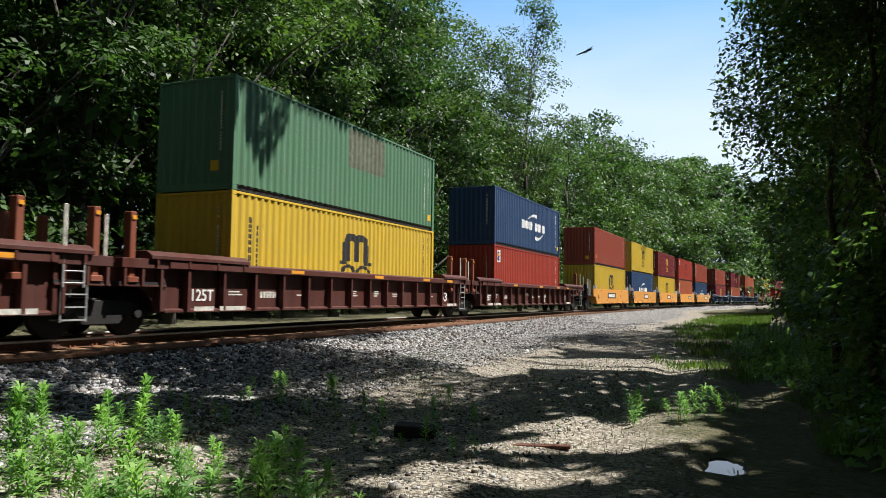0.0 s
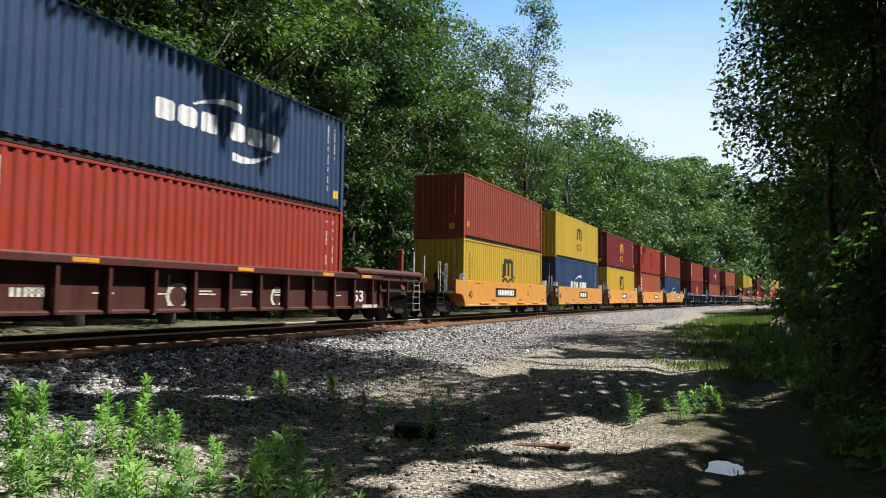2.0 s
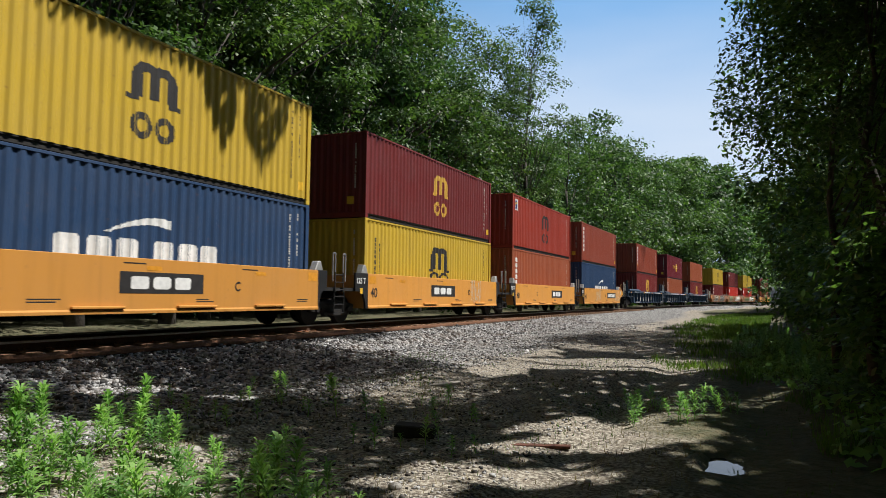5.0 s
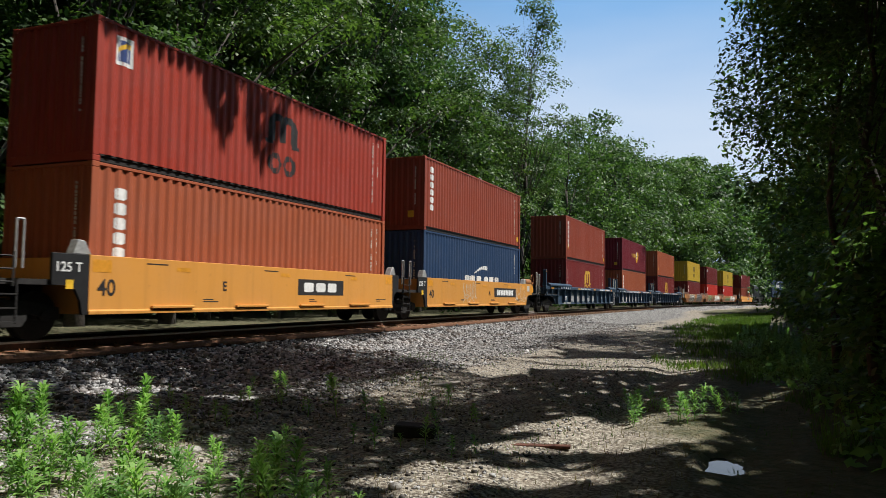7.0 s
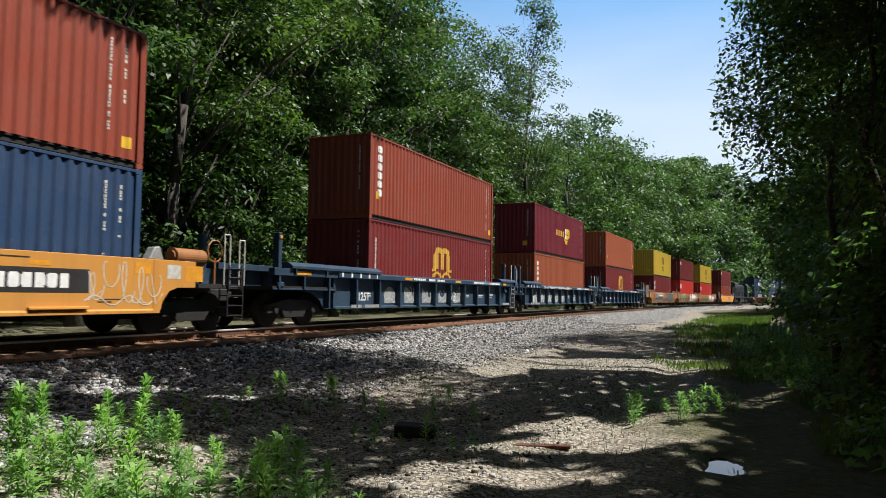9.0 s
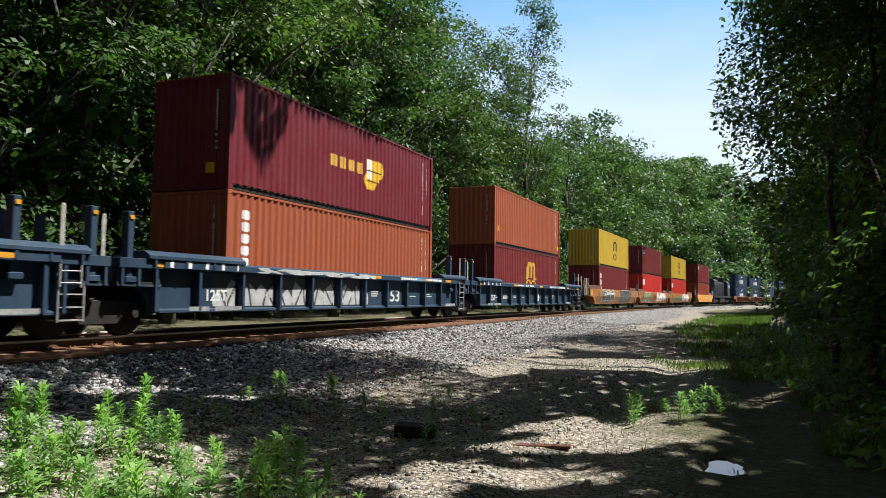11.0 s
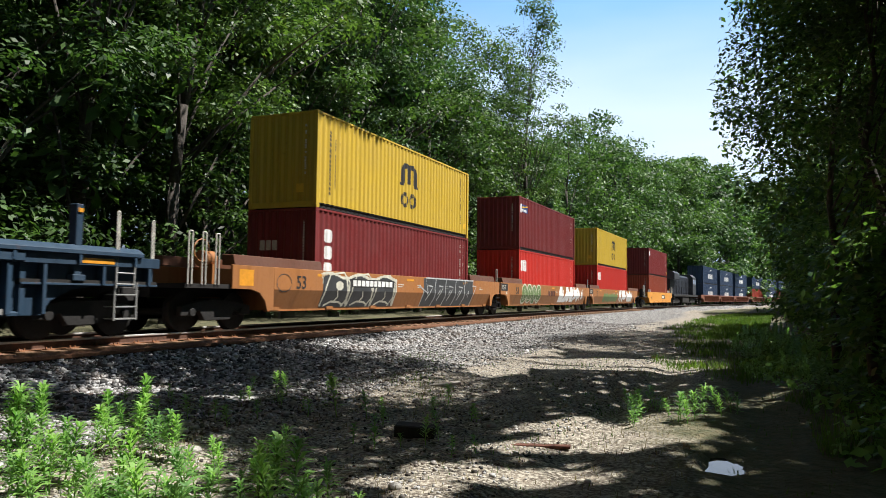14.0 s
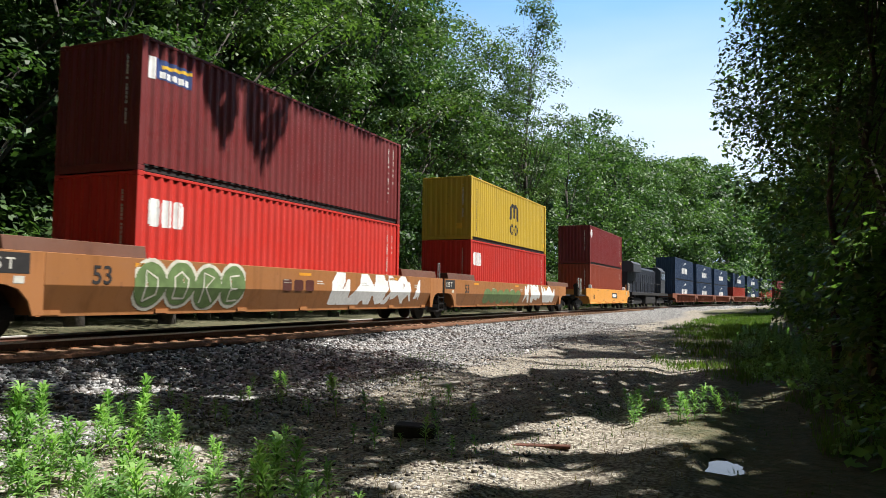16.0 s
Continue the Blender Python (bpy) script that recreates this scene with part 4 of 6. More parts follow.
def islands(strips):
    """Groups of strips that touch one another."""
    groups = []
    for s in strips:
        touching = [g for g in groups if any(s[0] < o[1] + 1e-3 and o[0] < s[1] + 1e-3 and s[2] < o[3] + 1e-3 and o[2] < s[3] + 1e-3 for o in g)]
        groups = [g for g in groups if g not in touching] + [sum(touching, []) + [s]]
    return groups


def mark(c, name, strips, material, label="", half=CL / 2, lift=0.003):
    if name in ("markings", "lettering"):
        groups = islands(strips)
        if 1 < len(groups) < 40:
            for g in groups:
                mark(c, "marking" if name == "markings" else "letter", g, material, "", half, lift)
            return
    me = bpy.data.meshes.new(name)
    bm = painted(strips, half, lift)
    bm.to_mesh(me)
    bm.free()
    me.materials.append(material)
    part(name, me, None, c, label)


def arch_shape(u, v):
    """Two round arches on three legs, with small feet, over two waves."""
    if v < 0.2:
        return any(abs(math.hypot((u - cu) / 0.22, (v - 0.0) / 0.19) - 0.8) < 0.22 for cu in (0.27, 0.73))
    if v < 0.28:
        return u < 0.24 or u > 0.76
    leg = 0.11 < u < 0.30 or 0.42 < u < 0.59 or 0.71 < u < 0.91
    if v < 0.72:
        return leg
    for cu in (0.36, 0.655):
        r = math.hypot((u - cu) / 0.215, (v - 0.72) / 0.28)
        if 0.36 < r < 1.1:
            return True
    return leg and v < 0.75


def round_letters(u, v):
    """Two plain rings side by side."""
    k = 0 if u < 0.5 else 1
    return 0.48 < math.hypot((u - 0.25 - 0.5 * k) / 0.23, (v - 0.5) / 0.5) < 1.0


def block_word(n, gap=0.2):
    """A row of n plain blocks with rounded corners."""
    def inside(u, v):
        w = (u * n - int(u * n)) / (1 - gap)
        return w < 1 and abs(2 * w - 1) ** 4 + abs(2 * v - 1) ** 4 < 1.2
    return inside


def crescent(flip):
    def inside(u, v):
        if flip:
            u, v = 1 - u, 1 - v
        top = math.sin(u * 1.9) / math.sin(1.57)
        return top - 0.42 * (0.25 + u) < v < top
    return inside


def column(y, z0, z1, w, seed, dash=0.11, fill=0.62):
    """A column of dashes: writing too small to read."""
    rng = random.Random(seed)
    out, z = [], z0
    while z < z1:
        h = dash * rng.uniform(0.5, 1.1)
        if rng.random() < fill + 0.25:
            out.append((y, y + w, z, min(z + h * 0.75, z1)))
        z += h
    return out


def end_mark(c, name, rects, material, half=CL / 2, label=""):
    bm = bmesh.new()
    for x0, x1, z0, z1 in rects:
        box(bm, x0, x1, -half + 0.006, -half + 0.016, z0, z1)
    part(name, bm, material, c, label)


BLACK_MARK = plain("faded_black_paint", (0.022, 0.02, 0.02), 0.6, 0, 8, 0.3, 0.1)
GOLD_MARK = plain("gold_yellow_paint", (0.62, 0.36, 0.05), 0.55, 0, 8, 0.15, 0.1)
BLUE_MARK = plain("deep_blue_paint", (0.03, 0.06, 0.2), 0.5, 0, 8, 0.15, 0.1)
PATCH = plain("brown_repair_patch", (0.12, 0.13, 0.085), 0.8, 0, 6, 0.35, 0.2)


def arches(c, z, material, y=5.12, w=2.05, h=1.22):
    mark(c, "emblem", raster(arch_shape, y, y + w, z, z + h), material, "two-arched emblem")


def arches_full(c, z, material, y=5.4):
    mark(c, "emblem", raster(lambda u, v: v > 0.2 and arch_shape(u, v), y, y + 1.6, z - 0.2, z + 0.85), material, "two-arched emblem")
    mark(c, "lettering", raster(round_letters, y + 0.15, y + 1.45, z - 0.78, z - 0.22), material, "two heavy round letters")


def swoosh_word(c, z, material, y=4.35, dim=None):
    for k in (0, 2.45):
        mark(c, "lettering", raster(block_word(3), y + k, y + k + 2.15, z, z + 0.46), material, "heavy white blocks")
    mark(c, "swoosh", raster(crescent(False), y + 1.1, y + 2.9, z + 0.56, z + 0.95), material, "white crescent")
    mark(c, "swoosh", raster(crescent(True), y + 2.6, y + 4.2, z - 0.52, z - 0.12), material, "white crescent")


def side_word(c, material, n=6, z1=2.5, y=0.6, size=0.3, w=0.3):
    strips = []
    for k in range(n):
        z = z1 - (k + 1) * size
        strips += raster(block_word(1, 0.0), y, y + w, z, z + size * 0.8)
    mark(c, "lettering", strips, material, "upright white lettering")


def codes(c, material, seed, half=CL / 2, sticker=True):
    L = 2 * half
    mark(c, "markings", column(L - 0.95, 0.55, 2.55, 0.058, seed, 0.085, 0.45) + column(L - 0.55, 1.3, 2.6, 0.075, seed + 1, 0.10, 0.35), material, "small upright markings", half)
    if sticker:
        mark(c, "sticker", [(L - 0.58, L - 0.32, 0.38, 0.62)], YELLOW_MARK, "yellow sticker", half)
    end_mark(c, "markings", [(0.78, 0.83, a, b) for _, _, a, b in column(0, 1.0, 2.5, 0.05, seed + 2, 0.09)], CREAM, half, "small upright markings")
    if seed % 4:
        end_mark(c, "sticker", [(0.50, 0.76, 0.42 + 0.04 * (seed % 3), 0.68 + 0.04 * (seed % 3))], YELLOW_MARK, half, "yellow sticker")


def square_badge(c, y=0.5, z=2.05):
    mark(c, "badge", [(y, y + 0.42, z, z + 0.6)], WHITE, "white badge")
    mark(c, "badge_field", [(y + 0.05, y + 0.37, z + 0.08, z + 0.52)], BLUE_MARK, "blue field", lift=0.005)
    mark(c, "badge_stripe", raster(lambda u, v: abs(v - 0.45 - 0.35 * math.sin(u * 2)) < 0.14, y + 0.05, y + 0.37, z + 0.15, z + 0.5), YELLOW_MARK, "yellow stripe", lift=0.007)


# ---- well cars; y runs along the car, its middle under the middle of the boxes ----
CAR_PAINT = {
    "brown": paint("brown_car_paint", (0.075, 0.022, 0.016), wear=0.25, streak=0.7),
    "tan": paint("yellow_orange_car_paint", (0.62, 0.28, 0.055), wear=0.15, streak=0.3),
    "slate": paint("slate_blue_car_paint", (0.020, 0.046, 0.082), wear=0.3, streak=0.6),
    "rusty": paint("rust_orange_car_paint", (0.34, 0.14, 0.045), wear=0.6, streak=0.7),
    "oxide": paint("oxide_car_paint", (0.22, 0.08, 0.045), wear=0.4, streak=0.6),
}
OUT = 1.46                                      # outer face of the car's side


def wheelset_mesh():
    if "wheelset" in CACHE:
        return CACHE["wheelset"]
    bm = bmesh.new()
    for sx in (-1, 1):
        a, b = sx * 0.69, sx * 0.82
        tube(bm, (min(a, b), 0, 0), (max(a, b), 0, 0), 0.455, None, 24)
        tube(bm, (sx * 0.655, 0, 0), (sx * 0.69, 0, 0), 0.482, None, 24)
        tube(bm, (sx * 0.82, 0, 0), (sx * 1.0, 0, 0), 0.10, None, 10)
    tube(bm, (-0.66, 0, 0), (0.66, 0, 0), 0.085, None, 10)
    CACHE["wheelset"] = finish(bm, "wheelset", DARK_STEEL)
    return CACHE["wheelset"]


def truck_frame_mesh():
    if "truck" in CACHE:
        return CACHE["truck"]
    bm = bmesh.new()
    for sx in (-1, 1):
        x0, x1 = sx * 0.93, sx * 1.08
        prism(bm, [(-1.22, 0.38), (-1.22, 0.60), (-0.55, 0.74), (0.55, 0.74), (1.22, 0.60), (1.22, 0.38), (0.98, 0.38), (0.62, 0.52), (0.45, 0.26), (-0.45, 0.26), (-0.62, 0.52), (-0.98, 0.38)], min(x0, x1), max(x0, x1), "x")
        for k in range(3):
            y = -0.26 + 0.26 * k
            tube(bm, (sx * 1.0, y, 0.28), (sx * 1.0, y, 0.56), 0.085, None, 8)
        for y in (-0.89, 0.89):
            tube(bm, (sx * 1.06, y, 0.46), (sx * 1.13, y, 0.46), 0.10, None, 10)
    box(bm, -1.0, 1.0, -0.22, 0.22, 0.52, 0.78)
    CACHE["truck"] = finish(bm, "truck", DARK_STEEL, bevel=0.012)
    return CACHE["truck"]


SPIN = []


def truck(car, y):
    t = part("truck", truck_frame_mesh(), None, car, "grimy cast steel bogie")
    t.location.y = y
    for dy in (-0.89, 0.89):
        w = part("wheelset", wheelset_mesh(), None, t, "steel wheels on an axle")
        w.location = (0, dy, 0.455)
        SPIN.append((w, dy))


def lettered(name, text, y, z, size, material, parent, x=OUT, label="", squeeze=1.0):
    cu = bpy.data.curves.new(name, "FONT")
    cu.body, cu.size, cu.extrude, cu.offset = text, size, 0.003, 0.012 * size
    ob = new("text_source", cu)
    bpy.context.view_layer.update()
    me = bpy.data.meshes.new_from_object(ob.evaluated_get(bpy.context.evaluated_depsgraph_get()))
    bpy.data.objects.remove(ob)
    bpy.data.curves.remove(cu)
    me.transform(Matrix.Translation((x + 0.004, y, z)) @ Matrix(((0, 0, 1, 0), (1, 0, 0, 0), (0, 1, 0, 0), (0, 0, 0, 1))) @ Matrix.Diagonal((squeeze, 1, 1, 1)))
    me.materials.clear()
    me.materials.append(material)
    return part(name, me, None, parent, label)


def ladder(car, y, z0, z1, x=OUT - 0.02, width=0.42, material=None, rungs=4):
    bm = bmesh.new()
    for d in (0, width):
        tube(bm, (x, y + d, z0), (x, y + d, z1), 0.022, None, 6)
    for k in range(rungs):
        z = z0 + 0.08 + k * (z1 - z0 - 0.16) / max(1, rungs - 1)
        tube(bm, (x, y, z), (x, y + width, z), 0.016, None, 6)
    part("ladder", bm, material or DARK_STEEL, car, "steel ladder with round rungs")


def side_ribbed(car, mat, a, b, style):
    """Open-framed side: top chord, recessed web, upright ribs and a bottom chord."""
    for sx in (-1, 1):
        bm = bmesh.new()
        prism(bm, [(sx * 1.23, 1.60), (sx * OUT, 1.60), (sx * (OUT + 0.03), 1.56), (sx * (OUT + 0.03), 1.42), (sx * 1.23, 1.40)], a, b)
        part("top_chord", bm, mat, car, bevel=0.008)
        bm = bmesh.new()
        box(bm, *sorted((sx * 1.235, sx * 1.265)), a, b, 0.56, 1.41)
        part("side_web", bm, mat, car)
        bm = bmesh.new()
        prism(bm, [(sx * 1.22, 0.47), (sx * 1.37, 0.47), (sx * 1.37, 0.53), (sx * 1.30, 0.56), (sx * 1.22, 0.56)], a, b)
        part("bottom_chord", bm, mat, car, bevel=0.006)
        n = 13
        bm = bmesh.new()
        box(bm, *sorted((sx * 1.255, sx * (OUT - 0.005))), -0.045, 0.045, 0.50, 1.42)
        box(bm, *sorted((sx * 1.262, sx * 1.29)), -0.11, 0.11, 0.6, 1.40)
        me = finish(bm, "rib", mat, bevel=0.006)
        spots = [a + 0.63 + (b - a - 1.26) * k / n for k in range(n + 1)]
        if style == "slate":
            spots = [y for y in (0.45 + 1.53 * k for k in range(-6, 6)) if a + 0.1 < y < b - 0.1]
        for y in spots:
            r = part("rib", me, None, car)
            r.location.y = y


def side_smooth(car, mat, a, b, bent):
    for sx in (-1, 1):
        bm = bmesh.new()
        if bent:
            out = [(OUT - 0.10, 1.60), (OUT, 1.60), (OUT, 1.02), (OUT - 0.20, 0.50), (OUT - 0.20, 0.44), (OUT - 0.32, 0.44), (OUT - 0.12, 1.0)]
        else:
            out = [(OUT - 0.10, 1.60), (OUT, 1.60), (OUT, 0.56), (OUT + 0.03, 0.54), (OUT + 0.03, 0.47), (OUT - 0.2, 0.47), (OUT - 0.2, 0.54), (OUT - 0.06, 0.58), (OUT - 0.06, 1.5)]
        prism(bm, [(sx * u, v) for u, v in out], a, b)
        part("side_sill", bm, mat, car, bevel=0.008)
        if not bent:
            bm = bmesh.new()
            box(bm, *sorted((sx * OUT, sx * (OUT + 0.07))), -0.62, 0.62, 0.575, 0.63)
            me = finish(bm, "rub_strip", mat, bevel=0.01)
            for y in (-4.1, -1.4, 1.3, 4.0):
                r = part("rub_strip", me, None, car)
                r.location.y = y


def end_section(car, mat, y0, y1, style, side, free):
    """The part over the bogie between the well and the car's end; side is -1 for the near end."""
    lo, hi = min(y0, y1), max(y0, y1)
    for sx in (-1, 1):
        bm = bmesh.new()
        ribbed = style in ("slate", "brown")
        x0, x1 = sorted((sx * 1.24, sx * 1.27)) if ribbed else sorted((sx * (OUT - 0.07), sx * OUT))
        if style in ("tan", "rusty") and free:
            reach = 1.25 if style == "tan" else 1.65
            lo, hi = (hi - reach, hi) if side < 0 else (lo, lo + reach)
        elif style == "tan":
            lo, hi = (hi - 0.80, hi) if side < 0 else (lo, lo + 0.48)
        w = hi - lo
        inner = hi if side < 0 else lo
        outer = lo if side < 0 else hi
        d = 1 if side > 0 else -1
        arch = [(inner, 0.47), (inner, 1.60), (outer, 1.60), (outer, 1.02), (inner + d * w * 0.55, 1.02), (inner + d * w * 0.36, 0.94), (inner + d * w * 0.22, 0.74), (inner + d * w * 0.16, 0.47)]
        prism(bm, arch, x0, x1, "x")
        part("end_side_plate", bm, BLACK if style == "tan" and not free else mat, car, bevel=0.006)
        if ribbed:
            bm = bmesh.new()
            box(bm, *sorted((sx * 1.272, sx * (OUT - 0.01))), lo, hi, 1.40, 1.598)
            part("end_chord", bm, mat, car, bevel=0.006)
            bm = bmesh.new()
            box(bm, *sorted((sx * 1.272, sx * (OUT - 0.06))), lo, hi, 1.02, 1.06)
            part("end_ledge", bm, mat, car, bevel=0.004)
            for u in (0.14, 0.55, 0.92):
                y = inner + d * w * u
                bm = bmesh.new()
                box(bm, *sorted((sx * 1.272, sx * (OUT - 0.02))), y - 0.035, y + 0.035, 0.5 if u < 0.2 else 1.03, 1.42)
                part("rib", bm, mat, car, bevel=0.005)
    lo, hi = min(y0, y1), max(y0, y1)
    bm = bmesh.new()
    box(bm, -1.38, 1.38, lo, hi, 1.02, 1.12)
    box(bm, -0.35, 0.35, lo, hi, 0.80, 1.02)
    part("end_platform", bm, DARK_STEEL, car)
    bm = bmesh.new()
    y = hi - 0.06 if side < 0 else lo + 0.06
    box(bm, -1.36, 1.36, y - 0.05, y + 0.05, 0.5, 1.55)
    part("bulkhead", bm, mat, car)


def well_floor(car, mat, a, b):
    bm = bmesh.new()
    n = 7
    for k in range(n):
        y = a + 0.3 + (b - a - 0.6) * k / (n - 1)
        box(bm, -1.30, 1.30, y - 0.18, y + 0.18, 0.47, DECK - 0.002)
    part("cross_bearers", bm, mat, car)


def well_car(style, s0, front, rear, well, label, trucks, free):
    """front, rear: metres from the boxes' middle to the car's ends; well: half length of the well; trucks: their places."""
    car = thing("well_car", label, "railway wagon", group="well cars of the train")
    mat = CAR_PAINT[style]
    if style in ("brown", "slate", "oxide"):
        side_ribbed(car, mat, -well, well, style)
    else:
        side_smooth(car, mat, -well, well, style == "rusty")
    well_floor(car, mat, -well, well)
    end_section(car, mat, -well, -front, style, -1, free[0])
    end_section(car, mat, well, rear, style, 1, free[1])
    for y in trucks:
        truck(car, y)
    MOVING.append((car, s0 + CL / 2, 0.0))
    return car


def coupler(car, y0, y1):
    bm = bmesh.new()
    box(bm, -0.09, 0.09, min(y0, y1), max(y0, y1), 0.78, 0.95)
    box(bm, -0.17, 0.17, y1 - 0.16, y1 + 0.16, 0.70, 1.02)
    part("coupler", bm, DARK_STEEL, car, "rusty knuckle coupler", bevel=0.02)


# name, style, box start, lower colour, upper colour, cars joined as one set
UNITS = [
    ("A", "brown", -4.9, None, None, 1), ("B", "brown", 14.57, "yellow", "green", 1), ("C", "brown", 34.01, "red", "blue", 1),
    ("D", "tan", 56.38, "yellow", "brick", 2), ("E", "tan", 71.71, "blue", "yellow", 2), ("F", "tan", 87.2, "yellow", "maroon", 2),
    ("G", "tan", 102.75, "orange", "red", 2), ("H", "tan", 118.2, "blue", "brick", 2),
    ("I", "slate", 140.23, "maroon", "brick", 3), ("J", "slate", 159.5, "orange", "wine", 3), ("K", "slate", 179.1, "maroon", "orange", 3),
    ("L", "rusty", 202.97, "maroon", "yellow", 4), ("M", "rusty", 222.6, "bright", "maroon", 4), ("N", "rusty", 241.9, "bright", "yellow", 4),
    ("O", "tan", 265.9, "brick", "maroon", 5),
    ("Q", "oxide", 312.9, "navy", "navy", 7), ("R", "oxide", 332.5, "navy", "navy", 7), ("S", "oxide", 352.0, "navy", "navy", 7),
    ("T", "oxide", 375.5, "red", "navy", 8), ("U", "oxide", 395.0, "navy", "navy", 8), ("W", "oxide", 414.5, "red", "navy", 8),
    ("X", "oxide", 437.0, "brick", "maroon", 9), ("Y", "oxide", 456.5, "brick", "red", 9),
]
COLOUR_WORDS = {"yellow": "yellow", "green": "faded green", "blue": "dark blue", "red": "red", "brick": "brick-red", "orange": "orange-red", "maroon": "maroon", "wine": "wine-red", "bright": "bright red", "navy": "navy blue"}
STYLE_WORDS = {"brown": "brown ribbed well car with rusty ends", "tan": "yellow-orange smooth-sided well car with black markings", "slate": "slate-blue ribbed well car with white lettering",
               "rusty": "weathered rust-orange well car covered in graffiti", "oxide": "oxide-brown well car far down the train"}
CARS, BOXES = {}, {}


def extents(i):
    """Front and rear length from the middle, half the well, and whether the car is joined to the cars before and behind it."""
    n, style, s0, low, up, st = UNITS[i]
    before = UNITS[i - 1] if i else None
    after = UNITS[i + 1] if i + 1 < len(UNITS) else None
    jf, jr = bool(before and before[5] == st), bool(after and after[5] == st)
    well = 7.0 if n == "O" else 6.27 if style == "tan" else 8.35
    loose = {"C": 12.0, "O": 8.9}.get(n, 9.3 if style == "tan" else 11.5)
    front = (s0 - before[2]) / 2 - 0.12 if jf else 10.5 if n == "O" else loose
    rear = (after[2] - s0) / 2 - 0.12 if jr else loose
    return front, rear, well, jf, jr


def build_train():
    for i, (n, style, s0, low, up, st) in enumerate(UNITS):
        front, rear, well, joined_front, joined_rear = extents(i)
        places = [-front - 0.12] if joined_front else [-front + 1.45]
        if not joined_rear:
            places.append(rear - 1.45)
        car = well_car(style, s0, front, rear, well, STYLE_WORDS[style], places, (not joined_front, not joined_rear))
        if not joined_front:
            coupler(car, -front, -front - 0.42)
        if not joined_rear:
            coupler(car, rear, rear + 0.42)
        CARS[n] = car
        big = 16.15 if n in "QRSTUW" else CL
        for level, colour in ((0, low), (1, up)):
            if colour:
                BOXES[n, level] = container(colour, s0, level, COLOUR_WORDS[colour] + " corrugated steel container " + ("set in a well car" if level == 0 else "stacked on another container"), big)


build_train()

# ---- what is painted on each box ----
def paint_boxes():
    B = BOXES
    seed = 0
    for (n, level), c in B.items():
        seed += 1
        dark = CREAM if c["label"].split()[0] not in ("yellow",) else BLACK_MARK
        if n in "QRSTUWXY":
            if n in "QRSUTW" and (level == 1 or n in "QRSU"):
                half = 16.15 / 2
                mark(c, "lettering", raster(block_word(4), 5.6, 10.6, 0.9, 1.7), WHITE, "white block lettering", half)
                mark(c, "swoosh", raster(crescent(False), 7.0, 9.2, 2.0, 2.5), WHITE, "white crescent", half)
            continue
        codes(c, dark, seed, sticker=seed % 3 != 0)
    for n, level in (("B", 0), ("D", 0), ("F", 0)):
        c = B[n, level]
        arches(c, 1.06, BLACK_MARK)
        mark(c, "lettering", column(0.68, 0.5, 2.3, 0.17, 5, 0.2, 0.75) + column(1.0, 0.5, 2.1, 0.12, 6, 0.17, 0.75), BLACK_MARK, "black upright lettering")
    for n, level in (("E", 1), ("L", 1), ("N", 1)):
        c = B[n, level]
        arches_full(c, 1.45, BLACK_MARK)
        mark(c, "lettering", column(0.68, 0.45, 2.4, 0.16, 7, 0.18, 0.75) + column(1.0, 0.6, 2.2, 0.11, 8, 0.15, 0.7), BLACK_MARK, "black upright lettering")
    arches_full(B["F", 1], 1.45, GOLD_MARK)
    arches_full(B["G", 1], 1.45, BLACK_MARK)
    arches(B["I", 0], 1.08, GOLD_MARK)
    arches(B["K", 0], 1.08, GOLD_MARK)
    mark(B["I", 0], "lettering", column(0.5, 0.6, 2.3, 0.1, 12, 0.14, 0.7), CREAM, "pale upright lettering")
    swoosh_word(B["C", 1], 1.22, WHITE)
    swoosh_word(B["E", 0], 0.98, WHITE, 3.9)
    swoosh_word(B["H", 0], 0.82, WHITE, 4.3)
    square_badge(B["C", 0])
    square_badge(B["G", 1])
    side_word(B["G", 0], WHITE)
    side_word(B["H", 1], WHITE, z1=2.62, size=0.3)
    side_word(B["I", 1], WHITE, z1=2.62, size=0.3)
    side_word(B["J", 0], WHITE)
    side_word(B["L", 0], WHITE, 3, 2.4, 0.55, 0.5, 0.38)
    end_mark(B["L", 0], "lettering", [(-0.75 + 0.22 * k, -0.58 + 0.22 * k, 1.65, 1.95) for k in range(3)], CREAM, label="pale lettering")
    for n in "MN":
        mark(B[n, 0], "lettering", raster(block_word(3, 0.14), 0.35, 1.45, 1.75, 2.35), WHITE, "heavy white lettering")
    c = B["M", 1]
    mark(c, "badge", [(0.42, 1.5, 2.06, 2.5)], BLUE_MARK, "deep blue badge")
    mark(c, "badge_stripe", raster(lambda u, v: abs(v - 0.35 - 0.3 * u) < 0.16, 0.6, 1.5, 2.26, 2.5), YELLOW_MARK, "yellow flash", lift=0.005)
    mark(c, "lettering", [(0.22, 0.40, 2.02, 2.5)] + raster(block_word(5), 0.55, 1.45, 2.1, 2.24), WHITE, "white tower and lettering", lift=0.006)
    c = B["J", 1]
    mark(c, "lettering", raster(block_word(4), 4.65, 6.75, 1.38, 1.74), GOLD_MARK, "yellow lettering")
    mark(c, "emblem", raster(lambda u, v: (math.hypot(u - 0.36, (v - 0.28)) < 0.3 or math.hypot(u - 0.72, v - 0.68) < 0.29 or 0.2 < u < 0.8 and 0.3 < v < 0.95), 6.65, 8.1, 0.95, 2.02), YELLOW_MARK, "yellow box-shaped emblem")
    mark(c, "emblem_face", [(6.95, 7.28, 1.3, 1.95)], WHITE, "white face of the emblem", lift=0.005)
